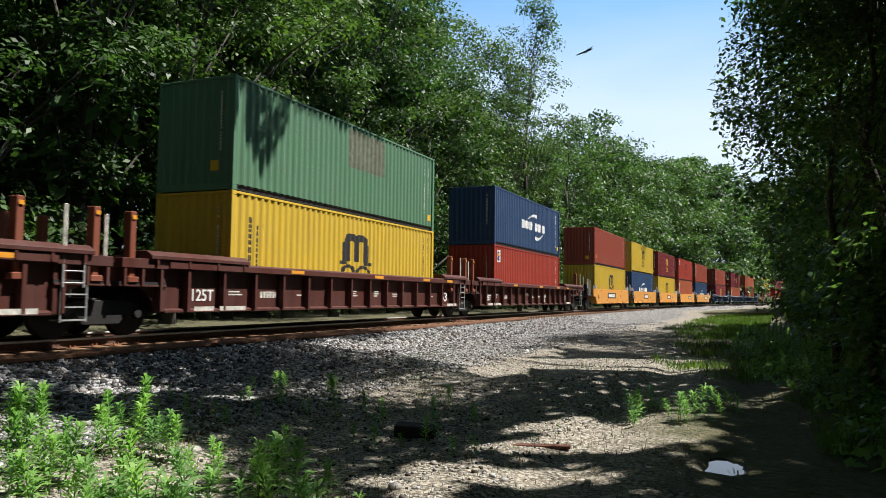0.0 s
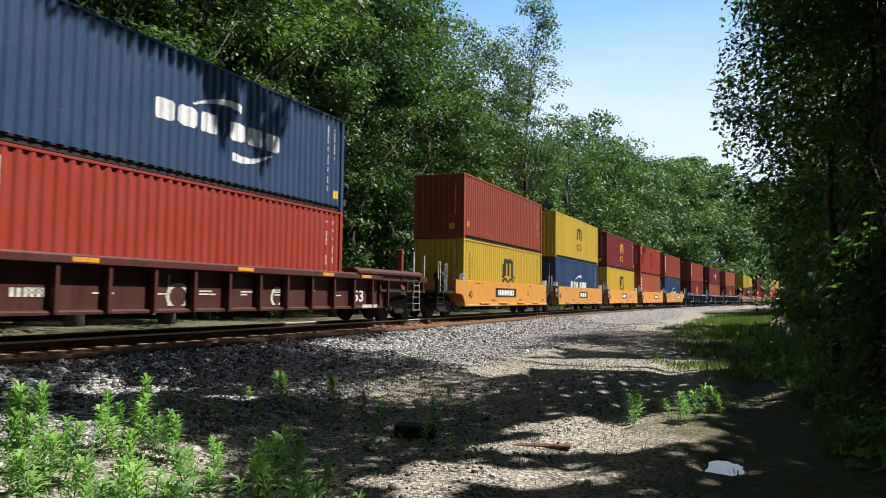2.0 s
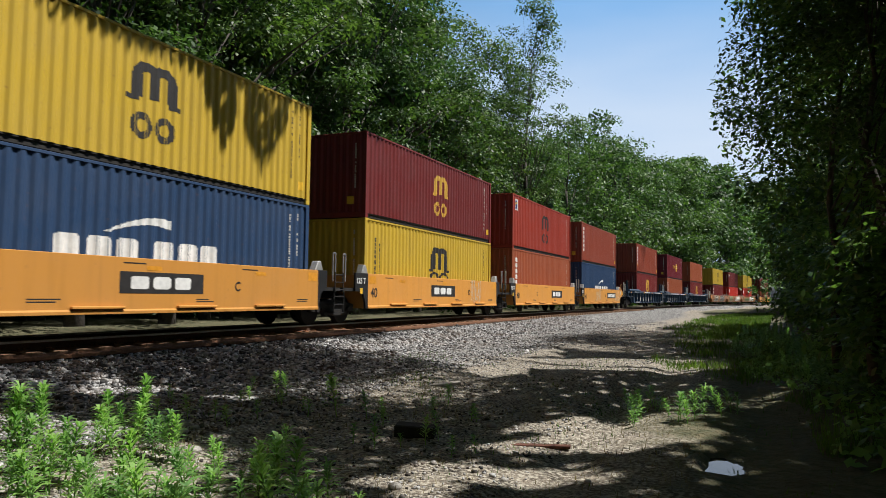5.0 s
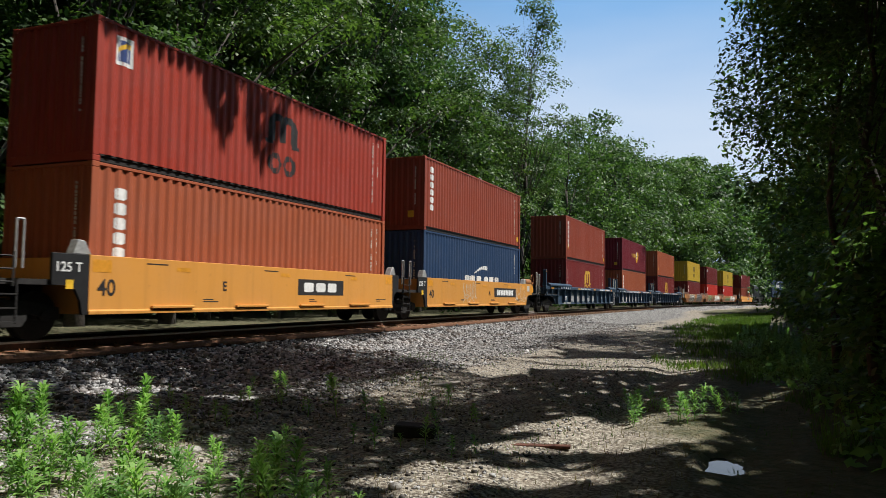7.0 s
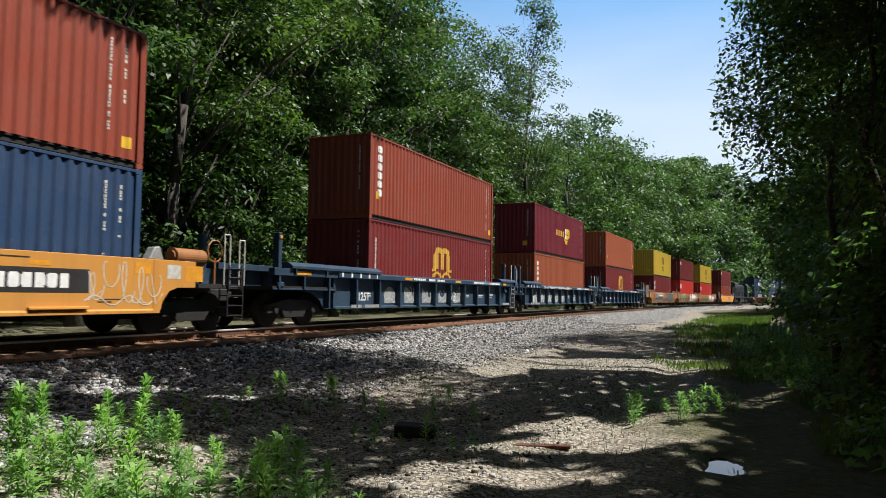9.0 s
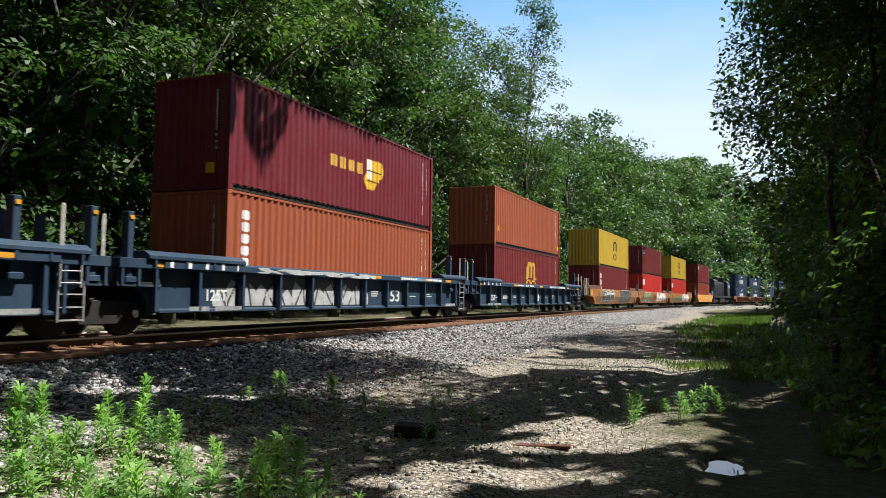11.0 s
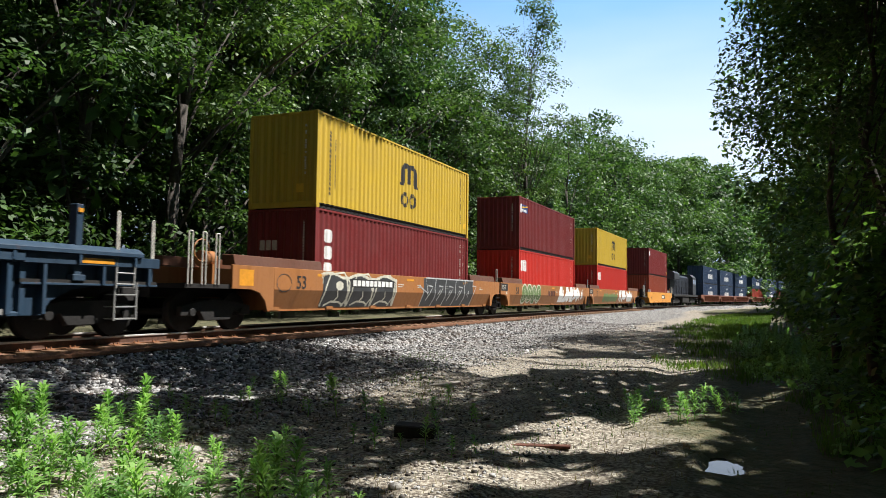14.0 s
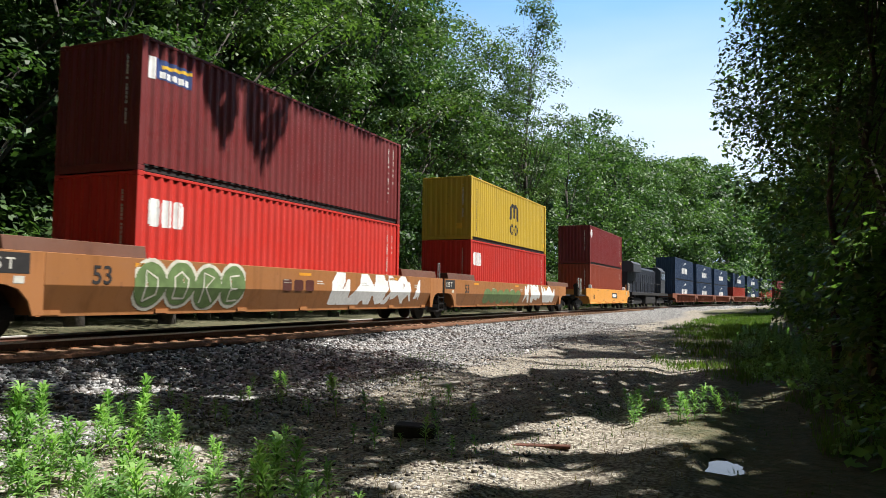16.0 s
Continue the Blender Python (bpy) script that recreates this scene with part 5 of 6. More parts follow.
    mark(c, "emblem_band", [(6.93, 7.9, 1.56, 1.6), (6.95, 7.6, 1.22, 1.26)], BLACK_MARK, "dark bands", lift=0.006)
    mark(B["O", 1], "badge", raster(lambda u, v: math.hypot(u - 0.5, v - 0.5) < 0.5, 0.3, 0.9, 2.0, 2.6), WHITE, "round white badge")
    for n in "ABIK":
        if (n, 1) in B and n in "IK":
            mark(B[n, 1], "sticker", [(0.45, 0.68, 0.72, 0.98)], YELLOW_MARK, "yellow sticker")
    mark(B["D", 1], "sticker", [(0.42, 0.66, 0.55, 0.8)], YELLOW_MARK, "yellow sticker")
    mark(B["B", 1], "repair_patch", [(5.6, 8.0, 1.5, 2.72)], PATCH, "dull brown repair patch")


paint_boxes()


# ---- fittings and marks on the cars; y from the middle of the car ----
GREEN_SPRAY = plain("green_spray_paint", (0.13, 0.2, 0.07), 0.6, 0, 5, 0.3, 0.1)
SILVER_SPRAY = plain("silver_spray_paint", (0.55, 0.56, 0.56), 0.45, 0.2, 4, 0.25, 0.1)
CREAM_SPRAY = plain("cream_spray_paint", (0.62, 0.6, 0.5), 0.6, 0, 5, 0.2, 0.1)
CHAR_SPRAY = plain("charcoal_spray_paint", (0.05, 0.052, 0.055), 0.5, 0, 4, 0.3, 0.1)
ORANGE_PLATE = plain("orange_reflector", (0.7, 0.3, 0.03), 0.4, 0, 10, 0.15, 0.05)
COVER_PAINT = paint("dark_brown_cover_paint", (0.11, 0.045, 0.025), wear=0.4)
POST_PAINT = paint("red_brown_post_paint", (0.21, 0.06, 0.032), wear=0.4)
LIGHT_GREY = plain("grey_galvanised_steel", (0.42, 0.42, 0.41), 0.5, 0.4, 12, 0.25, 0.1)


def on_side(car, name, strips, material, label="", x=OUT, lift=0.003, bent=False):
    """Paint on a car's side; on bent sides it follows the inward slope below."""
    if name in ("markings", "lettering", "graffiti_pieces"):
        groups = islands(strips)
        if 1 < len(groups) < 60:
            for g in groups:
                on_side(car, dict(markings="marking", lettering="letter", graffiti_pieces="graffiti")[name], g, material, label if name == "graffiti_pieces" else "", x, lift, bent)
            return None
        name = name.replace("_pieces", "")
    if len(strips) > 1 and name in ("reflector", "paint_patch", "tie_plates", "end_paint"):
        for strip in strips:
            on_side(car, name, [strip], material, label, x, lift, bent)
        return None
    me = bpy.data.meshes.new(name)
    bm = bmesh.new()

    def at(z):
        return x + lift if not bent or z >= 1.02 else x + lift - 0.20 * (1.02 - z) / 0.52
    for y0, y1, z0, z1 in strips:
        cuts = [z0, 1.02, z1] if bent and z0 < 1.02 < z1 else [z0, z1]
        for a, b in zip(cuts, cuts[1:]):
            bm.faces.new([bm.verts.new(v) for v in ((at(a), y0, a), (at(a), y1, a), (at(b), y1, b), (at(b), y0, b))])
    bm.to_mesh(me)
    bm.free()
    me.materials.append(material)
    return part(name, me, None, car, label)


def posts(car, y, mat, z1=2.55, far=True):
    for x in (1.28, -1.28) if far else (1.28,):
        bm = bmesh.new()
        box(bm, x - 0.10, x + 0.10, y - 0.075, y + 0.075, 1.1, z1)
        box(bm, x - 0.15, x + 0.15, y - 0.14, y + 0.14, 1.1, 1.22)
        p = part("guide_post", bm, mat, car, "upright container guide post", bevel=0.012)
        if x > 0:
            on_side(p, "reflector", [(y - 0.05, y + 0.05, z1 - 0.16, z1 - 0.08)], ORANGE_PLATE, "orange reflector", x + 0.12)


def grab_loop(car, x, y, z0, z1, width=0.34, mat=None, along=True):
    bm = bmesh.new()
    d = (0, width, 0) if along else (width, 0, 0)
    a, b = Vector((x, y, z0)), Vector((x + d[0], y + d[1], z0))
    up = Vector((0, 0, z1 - z0))
    for p, q in ((a, a + up), (b, b + up), (a + up, b + up)):
        tube(bm, p, q, 0.02, None, 6)
    part("grab_rail", bm, mat or LIGHT_GREY, car, "tubular steel grab rail")


def steps(car, y, mat):
    """Ladder and stirrup steps beside a joint between two cars."""
    ladder(car, y, 0.98, 1.58, OUT - 0.03, 0.46, mat, 3)
    bm = bmesh.new()
    for z in (0.36, 0.60, 0.84):
        box(bm, OUT - 0.34, OUT - 0.04, y + 0.02, y + 0.56, z, z + 0.025)
    for d in (0.0, 0.56):
        tube(bm, (OUT - 0.06, y + d, 0.34), (OUT - 0.06, y + d, 1.1), 0.02, None, 6)
    part("steps", bm, mat, car, "worn steel stirrup steps")


def guides(car, ys, mat):
    for y, d in ys:
        for x in (1.3, -1.3):
            bm = bmesh.new()
            prism(bm, [(y, 1.6), (y + d * 0.42, 1.6), (y + d * 0.26, 1.86), (y + d * 0.12, 1.88)], x - 0.11, x + 0.11, "x")
            part("container_guide", bm, mat, car, "grey wedge-shaped corner guide", bevel=0.015)


def cover(car, y0, y1, mat):
    for x in (1, -1):
        bm = bmesh.new()
        prism(bm, [(x * 1.0, 1.60), (x * (OUT + 0.06), 1.60), (x * (OUT + 0.06), 1.68), (x * 1.36, 1.78), (x * 1.0, 1.78)], y0, y1)
        part("end_cover", bm, mat, car, bevel=0.008)
        bm = bmesh.new()
        box(bm, *sorted((x * (OUT + 0.0), x * (OUT + 0.05))), -0.03, 0.03, 1.44, 1.62)
        me = finish(bm, "bracket", mat)
        for k in range(4):
            part("bracket", me, None, car).location.y = y0 + 0.2 + (y1 - y0 - 0.4) * k / 3


def brake_gear(car, y, d, mat):
    """Air tank, brake wheel and hand rails on a coupled end platform."""
    bm = bmesh.new()
    tube(bm, (1.05, y, 1.72), (1.05, y + d * 0.95, 1.72), 0.19, None, 24)
    tube(bm, (1.05, y - d * 0.05, 1.72), (1.05, y + d * 1.0, 1.72), 0.13, None, 20)
    box(bm, 0.85, 1.25, y + d * 0.3 - 0.06, y + d * 0.3 + 0.06, 1.1, 1.6)
    part("air_tank", bm, mat, car, "round steel air tank")
    bm = bmesh.new()
    for k in range(12):
        a, b = k * math.tau / 12, (k + 1) * math.tau / 12
        tube(bm, (1.2 + 0.0, y + d * 1.25 + 0.26 * math.cos(a), 1.9 + 0.26 * math.sin(a)), (1.2, y + d * 1.25 + 0.26 * math.cos(b), 1.9 + 0.26 * math.sin(b)), 0.018, None, 5)
    tube(bm, (1.2, y + d * 1.25, 1.12), (1.2, y + d * 1.25, 1.74), 0.03, None, 6)
    part("brake_wheel", bm, mat, car, "hand brake wheel on a post")


def letters_on(car, name, text, y, z, size, mat, x):
    lettered(name, text, y, z, size, mat, car, x)


def graffiti_shapes(seed, n):
    rng = random.Random(seed)
    tri = []
    for k in range(n):
        cx = (k + 0.5) / n
        for _ in range(4):
            tri.append((cx + rng.uniform(-0.6, 0.6) / n, rng.uniform(0.1, 0.9), rng.uniform(0.16, 0.4) / n, rng.uniform(0.25, 0.7), rng.uniform(-0.9, 0.9)))

    def inside(u, v):
        return any(abs((u - x) - sh * (v - z) / n) < w * (1 - 0.7 * abs(v - z) / h) and abs(v - z) < h for x, z, w, h, sh in tri)
    return inside


def shards(n):
    """Pointed slabs that lean both ways, split by thin dark slits."""
    def inside(u, v):
        k = int(u * n * 2)
        lean = (0.55, -0.7, 0.25, -0.35, 0.9)[k % 5]
        w = (u * n * 2 - k) - 0.5 - lean * (v - 0.4) * 0.8
        top = 0.55 + 0.3 * abs(math.sin(k * 1.9)) - abs(w) * 0.5
        slit = abs(math.sin(u * n * 7.0 + 5 * lean * v)) > 0.26
        return 0.02 < v < top and abs(w) < 0.62 and slit
    return inside


def scrawl(car, lines, mat, label, width=0.05, lift=0.009, bent=True):
    """Spray-can strokes along broken lines (y, z) on a car's side."""
    if len(lines) > 1:
        for k, line in enumerate(lines):
            scrawl(car, [line], mat, label, width, lift + 0.0006 * (k % 4), bent)
        return None
    bm = bmesh.new()

    def at(y, z):
        return (OUT + lift - (0.20 * (1.02 - z) / 0.52 if bent and z < 1.02 else 0), y, z)
    pts = [Vector(lines[0][0])]
    for p in lines[0][1:]:
        q = pts[-1]
        if bent and (q.y - 1.02) * (p[1] - 1.02) < 0:
            pts.append(q.lerp(Vector(p), (1.02 - q.y) / (p[1] - q.y)))
        pts.append(Vector(p))
    prev = None
    for k, p in enumerate(pts):
        d = (pts[min(k + 1, len(pts) - 1)] - pts[max(k - 1, 0)]).normalized()
        nrm = Vector((-d.y, d.x)) * width / 2
        pair = [bm.verts.new(at(*(p - nrm))), bm.verts.new(at(*(p + nrm)))]
        if prev:
            bm.faces.new((prev[0], pair[0], pair[1], prev[1]))
        prev = pair
    bmesh.ops.recalc_face_normals(bm, faces=bm.faces)
    return part("graffiti", bm, mat, car, label)


def tag_lines(seed, y0, y1, z0, z1, n):
    """Looping spray-can handwriting that cannot be read."""
    rng = random.Random(seed)
    lines = []
    for k in range(n):
        cy, r = y0 + (y1 - y0) * (k + 0.5) / n, (y1 - y0) / n
        a0, turns, up = rng.uniform(0, 6.28), rng.uniform(0.8, 1.5), rng.uniform(0.25, 0.5)
        mid = z0 + (z1 - z0) * rng.uniform(0.35, 0.75)
        lines.append([(cy + r * 0.75 * (i / 13 - 0.5) + 0.30 * r * math.cos(a0 + turns * 6.28 * i / 13), mid + (z1 - z0) * up * math.sin(a0 + turns * 6.28 * i / 13)) for i in range(14)])
        if rng.random() < 0.6:
            lines.append([(cy - 0.3 * r, z0 + (z1 - z0) * rng.uniform(0.6, 1.0)), (cy + 0.1 * r, z0 + (z1 - z0) * rng.uniform(0.0, 0.3)), (cy + 0.6 * r, z0 + (z1 - z0) * rng.uniform(0.2, 0.5))])
    w = y1 - y0
    lines.append([(y0 + w * i / 16, z0 + (z1 - z0) * (0.10 + 0.12 * math.sin(i * 0.9 + seed))) for i in range(15)])
    return lines


def bubble(n, grow=0.0):
    def inside(u, v):
        for k in range(n):
            cx = (k + 0.5) / n
            r = math.hypot((u - cx) / (0.56 / n), (v - 0.5 - 0.04 * math.sin(k * 2.3)) / 0.47)
            hole = math.hypot((u - cx + (0.1, -0.08, 0.05)[k % 3] / n) / (0.03 / n), (v - 0.5 - 0.1 * (k % 2)) / 0.06)
            if r < 0.9 + grow and hole > 0.9 - grow * 2:
                return True
        return False
    return inside


def fit_out_cars():
    for i, (n, style, s0, low, up, st) in enumerate(UNITS):
        car, mat = CARS[n], CAR_PAINT[style]
        front, rear, well, jf, jr = extents(i)
        if style in ("brown", "slate"):
            cover(car, -front + 0.7, -5.7, mat)
            cover(car, 6.6, rear - 0.5, mat)
            rusty = POST_PAINT if style == "brown" else mat
            posts(car, -front + 0.32, rusty)
            posts(car, rear - 1.98, rusty)
            if jr:
                posts(car, rear - 0.36, rusty)
            steps(car, rear - 1.12, LIGHT_GREY)
            grab_loop(car, OUT - 0.05, rear - 1.12, 1.6, 2.5, 0.05, CREAM)
            grab_loop(car, OUT - 0.05, rear - 0.2, 1.6, 2.4, 0.05, CREAM)
            web = 1.268
            lettered("lettering", "125T", -6.86 if style == "slate" else -7.5, 0.73, 0.37, WHITE, car, web)
            y53 = 6.72 if style == "brown" else 2.45 if n == "J" else 0.62
            lettered("lettering", "53", y53, 0.70, 0.56 if style == "slate" else 0.5, WHITE, car, web, squeeze=1.4)
            rng = random.Random(s0)
            strips = []
            for k in range(9):
                y = -6.2 + k * 1.46 + rng.uniform(-0.1, 0.1)
                if abs(y + 0.4 - y53) > 0.8:
                    strips += [(y, y + rng.uniform(0.25, 0.6), z, z + 0.035) for z in (0.86, 0.93, 1.0)[: rng.randrange(1, 4)]]
            strips += [(-4.95 + 0.13 * k, -4.86 + 0.13 * k, 0.80, 0.96) for k in range(6)]
            on_side(car, "markings", strips, CREAM, "small pale markings", web)
            on_side(car, "paint_patch", [(-7.55, -6.9, 0.50, 0.60), (-6.7, -5.75, 0.50, 0.60), (7.0, 8.0, 0.5, 0.6)], CREAM if style == "brown" else LIGHT_GREY, "pale paint patch", OUT - 0.01)
            chord = OUT + 0.03
            on_side(car, "reflector", [(a, a + 0.6, 1.455, 1.545) for a in (-3.9, 0.8, 4.6, 6.9)], ORANGE_PLATE, "orange reflector strip", chord)
            if style == "slate":
                word = []
                for a, nn in ((-3.2, 7), (-1.85, 4), (-1.05, 5), (2.9, 9), (5.0, 10)):
                    word += raster(block_word(nn), a, a + nn * 0.15, 1.465, 1.545, 0.02, 0.01)
                on_side(car, "lettering", word, WHITE, "white lettering along the top chord", chord)
                on_side(car, "stripe", [(4.25, 4.9, 1.46, 1.55)], plain("light_blue_decal", (0.1, 0.35, 0.62), 0.5), "light blue flash", chord)
                on_side(car, "reflector", [(-front + 0.9, -front + 1.7, 1.44, 1.54), (rear - 2.0, rear - 1.2, 1.44, 1.54)], ORANGE_PLATE, "orange reflector strip", OUT - 0.006)
                on_side(car, "tie_plates", [(-8.2 + 0.55 * k, -8.1 + 0.55 * k, 1.44, 1.6) for k in range(5)], WHITE, "white stencilled blocks", chord)
            if n == "J":
                on_side(car, "graffiti", [(-6.6, 0.35, 0.58, 1.36)], CHAR_SPRAY, "charcoal spray paint", web)
                on_side(car, "graffiti_pieces", raster(shards(7), -6.6, 0.9, 0.58, 1.38, 0.025, 0.02), SILVER_SPRAY, "silver-white angular graffiti", web, 0.006)
                on_side(car, "graffiti_pieces", raster(graffiti_shapes(8, 5), -5.2, 1.0, 1.42, 1.56, 0.03, 0.02), SILVER_SPRAY, "silver-white angular graffiti", chord, 0.005)
            if n == "I":
                for k in range(5):
                    y = -5.05 + 1.53 * k
                    on_side(car, "graffiti_pieces", raster(lambda u, v: 0.06 < v < 0.62 + 0.25 * math.sin(u * 5 + k), y, y + 1.2, 0.6, 1.3, 0.03, 0.02), LIGHT_GREY, "pale grey sprayed ground", web, 0.004)
                    scrawl(car, [[(p, q) for p, q in line] for line in tag_lines(40 + k, y + 0.05, y + 1.15, 0.66, 1.2, 2)], SILVER_SPRAY, "pale sprayed swirls", 0.05, web - OUT + 0.008, False)
            if n == "C":
                on_side(car, "graffiti_pieces", raster(lambda u, v: 0.32 < math.hypot(u - 0.5, (v - 0.3)) < 0.45 or abs(u - 0.15) < 0.05, -1.35, -0.55, 0.62, 1.3, 0.03, 0.02) + raster(lambda u, v: 0.3 < math.hypot(u - 0.5, (v - 0.3)) < 0.45, 2.4, 3.0, 0.62, 1.25, 0.03, 0.02), CREAM_SPRAY, "pale sprayed scrawl", web)
        elif style == "tan":
            guides(car, ((-6.6, 1), (6.6, -1)), LIGHT_GREY)
            on_side(car, "reflector", [(a, a + 0.42, 1.36, 1.45) for a in (-4.0, -0.2, 3.4)] + [(-6.2, -5.75, 1.28, 1.52), (5.75, 6.2, 1.28, 1.52)], ORANGE_PLATE, "yellow reflector plate")
            letters_on(car, "lettering", "40", -6.08, 0.84, 0.44, BLACK_MARK, OUT)
            which = dict(D="B", E="C", F="D", G="E", H="A", O="A")[n]
            ye = dict(D=2.55, H=0.6).get(n, -2.5 if n == "G" else 2.6)
            letters_on(car, "lettering", which, ye, 0.97, 0.31, BLACK_MARK, OUT)
            yl, wl = dict(D=(-2.6, 3.2), H=(1.35, 3.3), E=(-0.9, 2.4), G=(0.6, 2.4), F=(-1.3, 2.4), O=(0.6, 2.0))[n]
            on_side(car, "plate", [(yl, yl + wl, 0.88, 1.32)], BLACK_MARK, "black lettering panel")
            nb = 10 if n in "DH" else 3
            on_side(car, "lettering", raster(block_word(nb), yl + 0.12 * wl, yl + 0.88 * wl, 0.97, 1.23, 0.03), WHITE, "white block lettering", lift=0.006)
            rng = random.Random(s0 + 1)
            strips = []
            for k in range(6):
                y = -5.0 + k * 2.0 + rng.uniform(-0.3, 0.3)
                strips += [(y, y + rng.uniform(0.25, 0.7), z, z + 0.022) for z in (0.70, 0.75)] if k % 2 else [(y, y + 0.6, 1.48, 1.505)]
            on_side(car, "markings", strips, BLACK_MARK, "small dark markings")
            if n in "FH":
                for k, (ya, yb) in enumerate(((2.9, 4.1),) if n == "F" else ((-2.6, -1.0), (4.55, 6.5))):
                    scrawl(car, tag_lines(s0 + k, ya, yb, 0.66, 1.5, 5), CREAM_SPRAY, "thin white sprayed scrawl", 0.022, 0.004, False)
            if jf:
                letters_on(car, "lettering", "125 T", -7.03, 1.27, 0.25, WHITE, OUT + 0.004)
                on_side(car, "sticker", [(-6.78, -6.62, 0.95, 1.12)], YELLOW_MARK, "yellow sticker", lift=0.006)
                steps(car, -front - 0.6, DARK_STEEL)
                grab_loop(car, OUT - 0.08, -front - 0.66, 1.3, 2.15, 0.14, LIGHT_GREY)
                grab_loop(car, OUT - 0.08, -front - 0.08, 1.3, 2.15, 0.14, LIGHT_GREY)
            else:
                steps(car, -front + 0.05, DARK_STEEL)
                grab_loop(car, OUT - 0.06, -front + 0.1, 1.1, 2.25, 0.2, CREAM)
                grab_loop(car, OUT - 0.06, -front + 0.75, 1.1, 2.2, 0.2, CREAM)
                brake_gear(car, -front + 1.2, -0.4, DARK_STEEL)
            if not jr:
                on_side(car, "end_plate", [(7.2, 7.75, 1.15, 1.5)], ORANGE_PLATE, "orange end plate")
                on_side(car, "end_plate", [(6.65, 7.05, 1.2, 1.5)], CREAM, "white test panel")
                brake_gear(car, rear - 2.1, 1, CAR_PAINT["rusty"])
                grab_loop(car, OUT - 0.06, rear - 0.2, 1.1, 2.2, 0.2, CREAM)
                grab_loop(car, OUT - 0.06, rear - 0.75, 1.1, 2.3, 0.2, CREAM)
                steps(car, rear - 0.6, DARK_STEEL)
        elif style == "rusty":
            for y0, y1 in ((-front + (0.6 if jf else 1.7), -5.9), (6.1, rear - 0.4)):
                for x in (1, -1):
                    bm = bmesh.new()
                    prism(bm, [(x * 0.95, 1.60), (x * 1.36, 1.60), (x * 1.30, 1.86), (x * 0.95, 1.86)], y0, y1)
                    part("end_cover", bm, COVER_PAINT, car, "dark brown end cover", bevel=0.01)
            letters_on(car, "lettering", "53", -7.35, 1.06, 0.5, BLACK_MARK, OUT)
            on_side(car, "reflector", [(a, a + 0.6, 1.42, 1.5) for a in (-6.3, 4.9, -0.5)], ORANGE_PLATE, "orange reflector plate")
            rng = random.Random(s0)
            on_side(car, "markings", [(y, y + rng.uniform(0.2, 0.5), z, z + 0.03) for y in (-3.9, -1.2, 0.4, 3.0, 6.9) for z in (1.2, 1.27)], CREAM, "small pale markings")
            if jf:
                on_side(car, "end_paint", [(-front + 0.05, -front + 1.05, 1.2, 1.56)], BLACK_MARK, "black painted panel")
                letters_on(car, "lettering", "125 T", -front + 0.12, 1.28, 0.27, CREAM, OUT + 0.004)
                on_side(car, "sticker", [(-front + 0.75, -front + 0.95, 0.95 + 0.08, 1.16)], CREAM, "pale sticker", lift=0.006)
            if jr:
                steps(car, rear - 0.3, DARK_STEEL)
                grab_loop(car, OUT - 0.06, rear - 0.35, 1.3, 2.2, 0.18, LIGHT_GREY)
            if not jf:
                brake_gear(car, -front + 1.2, -0.4, CAR_PAINT["rusty"])
                for y in (0.05, 0.5, 0.95):
                    grab_loop(car, OUT - 0.06, -front + y, 1.1, 2.3, 0.12, CREAM)
                on_side(car, "end_plate", [(-front + 1.75, -front + 2.3, 1.1, 1.5)], ORANGE_PLATE, "orange end plate")
            if n == "L":
                on_side(car, "graffiti_pieces", raster(lambda u, v: 0.02 < v < 0.94 + 0.06 * math.sin(u * 17) and u > 0.06 * (1 - v), -6.1, -1.3, 0.5, 1.58, 0.04, 0.03), CREAM_SPRAY, "cream outlines", bent=True)
                on_side(car, "graffiti_pieces", raster(lambda u, v: 0.04 < v < 0.86 + 0.06 * math.sin(u * 17) and abs(math.sin(u * 9.4 + 0.5 * v)) > 0.1 and math.hypot((u - 0.2) * 4.6, (v - 0.62) * 1.7) > 0.22, -6.0, -1.4, 0.5, 1.58, 0.04, 0.03), CHAR_SPRAY, "charcoal bubble graffiti", lift=0.006, bent=True)
                on_side(car, "plate", [(-4.4, -1.5, 1.14, 1.4)], BLACK_MARK, "black lettering panel", lift=0.009)
                on_side(car, "lettering", raster(block_word(10), -4.3, -1.6, 1.18, 1.36, 0.03), WHITE, "white block lettering", lift=0.012)
                on_side(car, "graffiti", [(0.95, 6.1, 0.5, 1.57)], CHAR_SPRAY, "charcoal block graffiti", bent=True)
                edge = [[(0.9, 0.5), (0.95, 1.12), (0.5, 1.3), (1.35, 0.98), (1.15, 1.58), (6.15, 1.58), (6.05, 1.36), (6.5, 1.34), (6.2, 1.05), (6.05, 0.5)]]
                for k in range(1, 5):
                    y = 0.95 + 1.03 * k
                    edge.append([(y + 0.12, 1.56), (y, 1.2), (y + 0.1, 0.86), (y - 0.08, 0.52)])
                    edge.append([(y - 0.62, 1.3), (y - 0.2, 1.26), (y - 0.42, 1.06), (y - 0.66, 0.72)])
                    edge.append([(y + 0.3, 0.95), (y + 0.52, 1.14), (y + 0.48, 0.84)])
                scrawl(car, edge, SILVER_SPRAY, "silver-white angular outlines", 0.055, 0.007)
                for k in range(3):
                    y = -5.95 + 1.52 * k
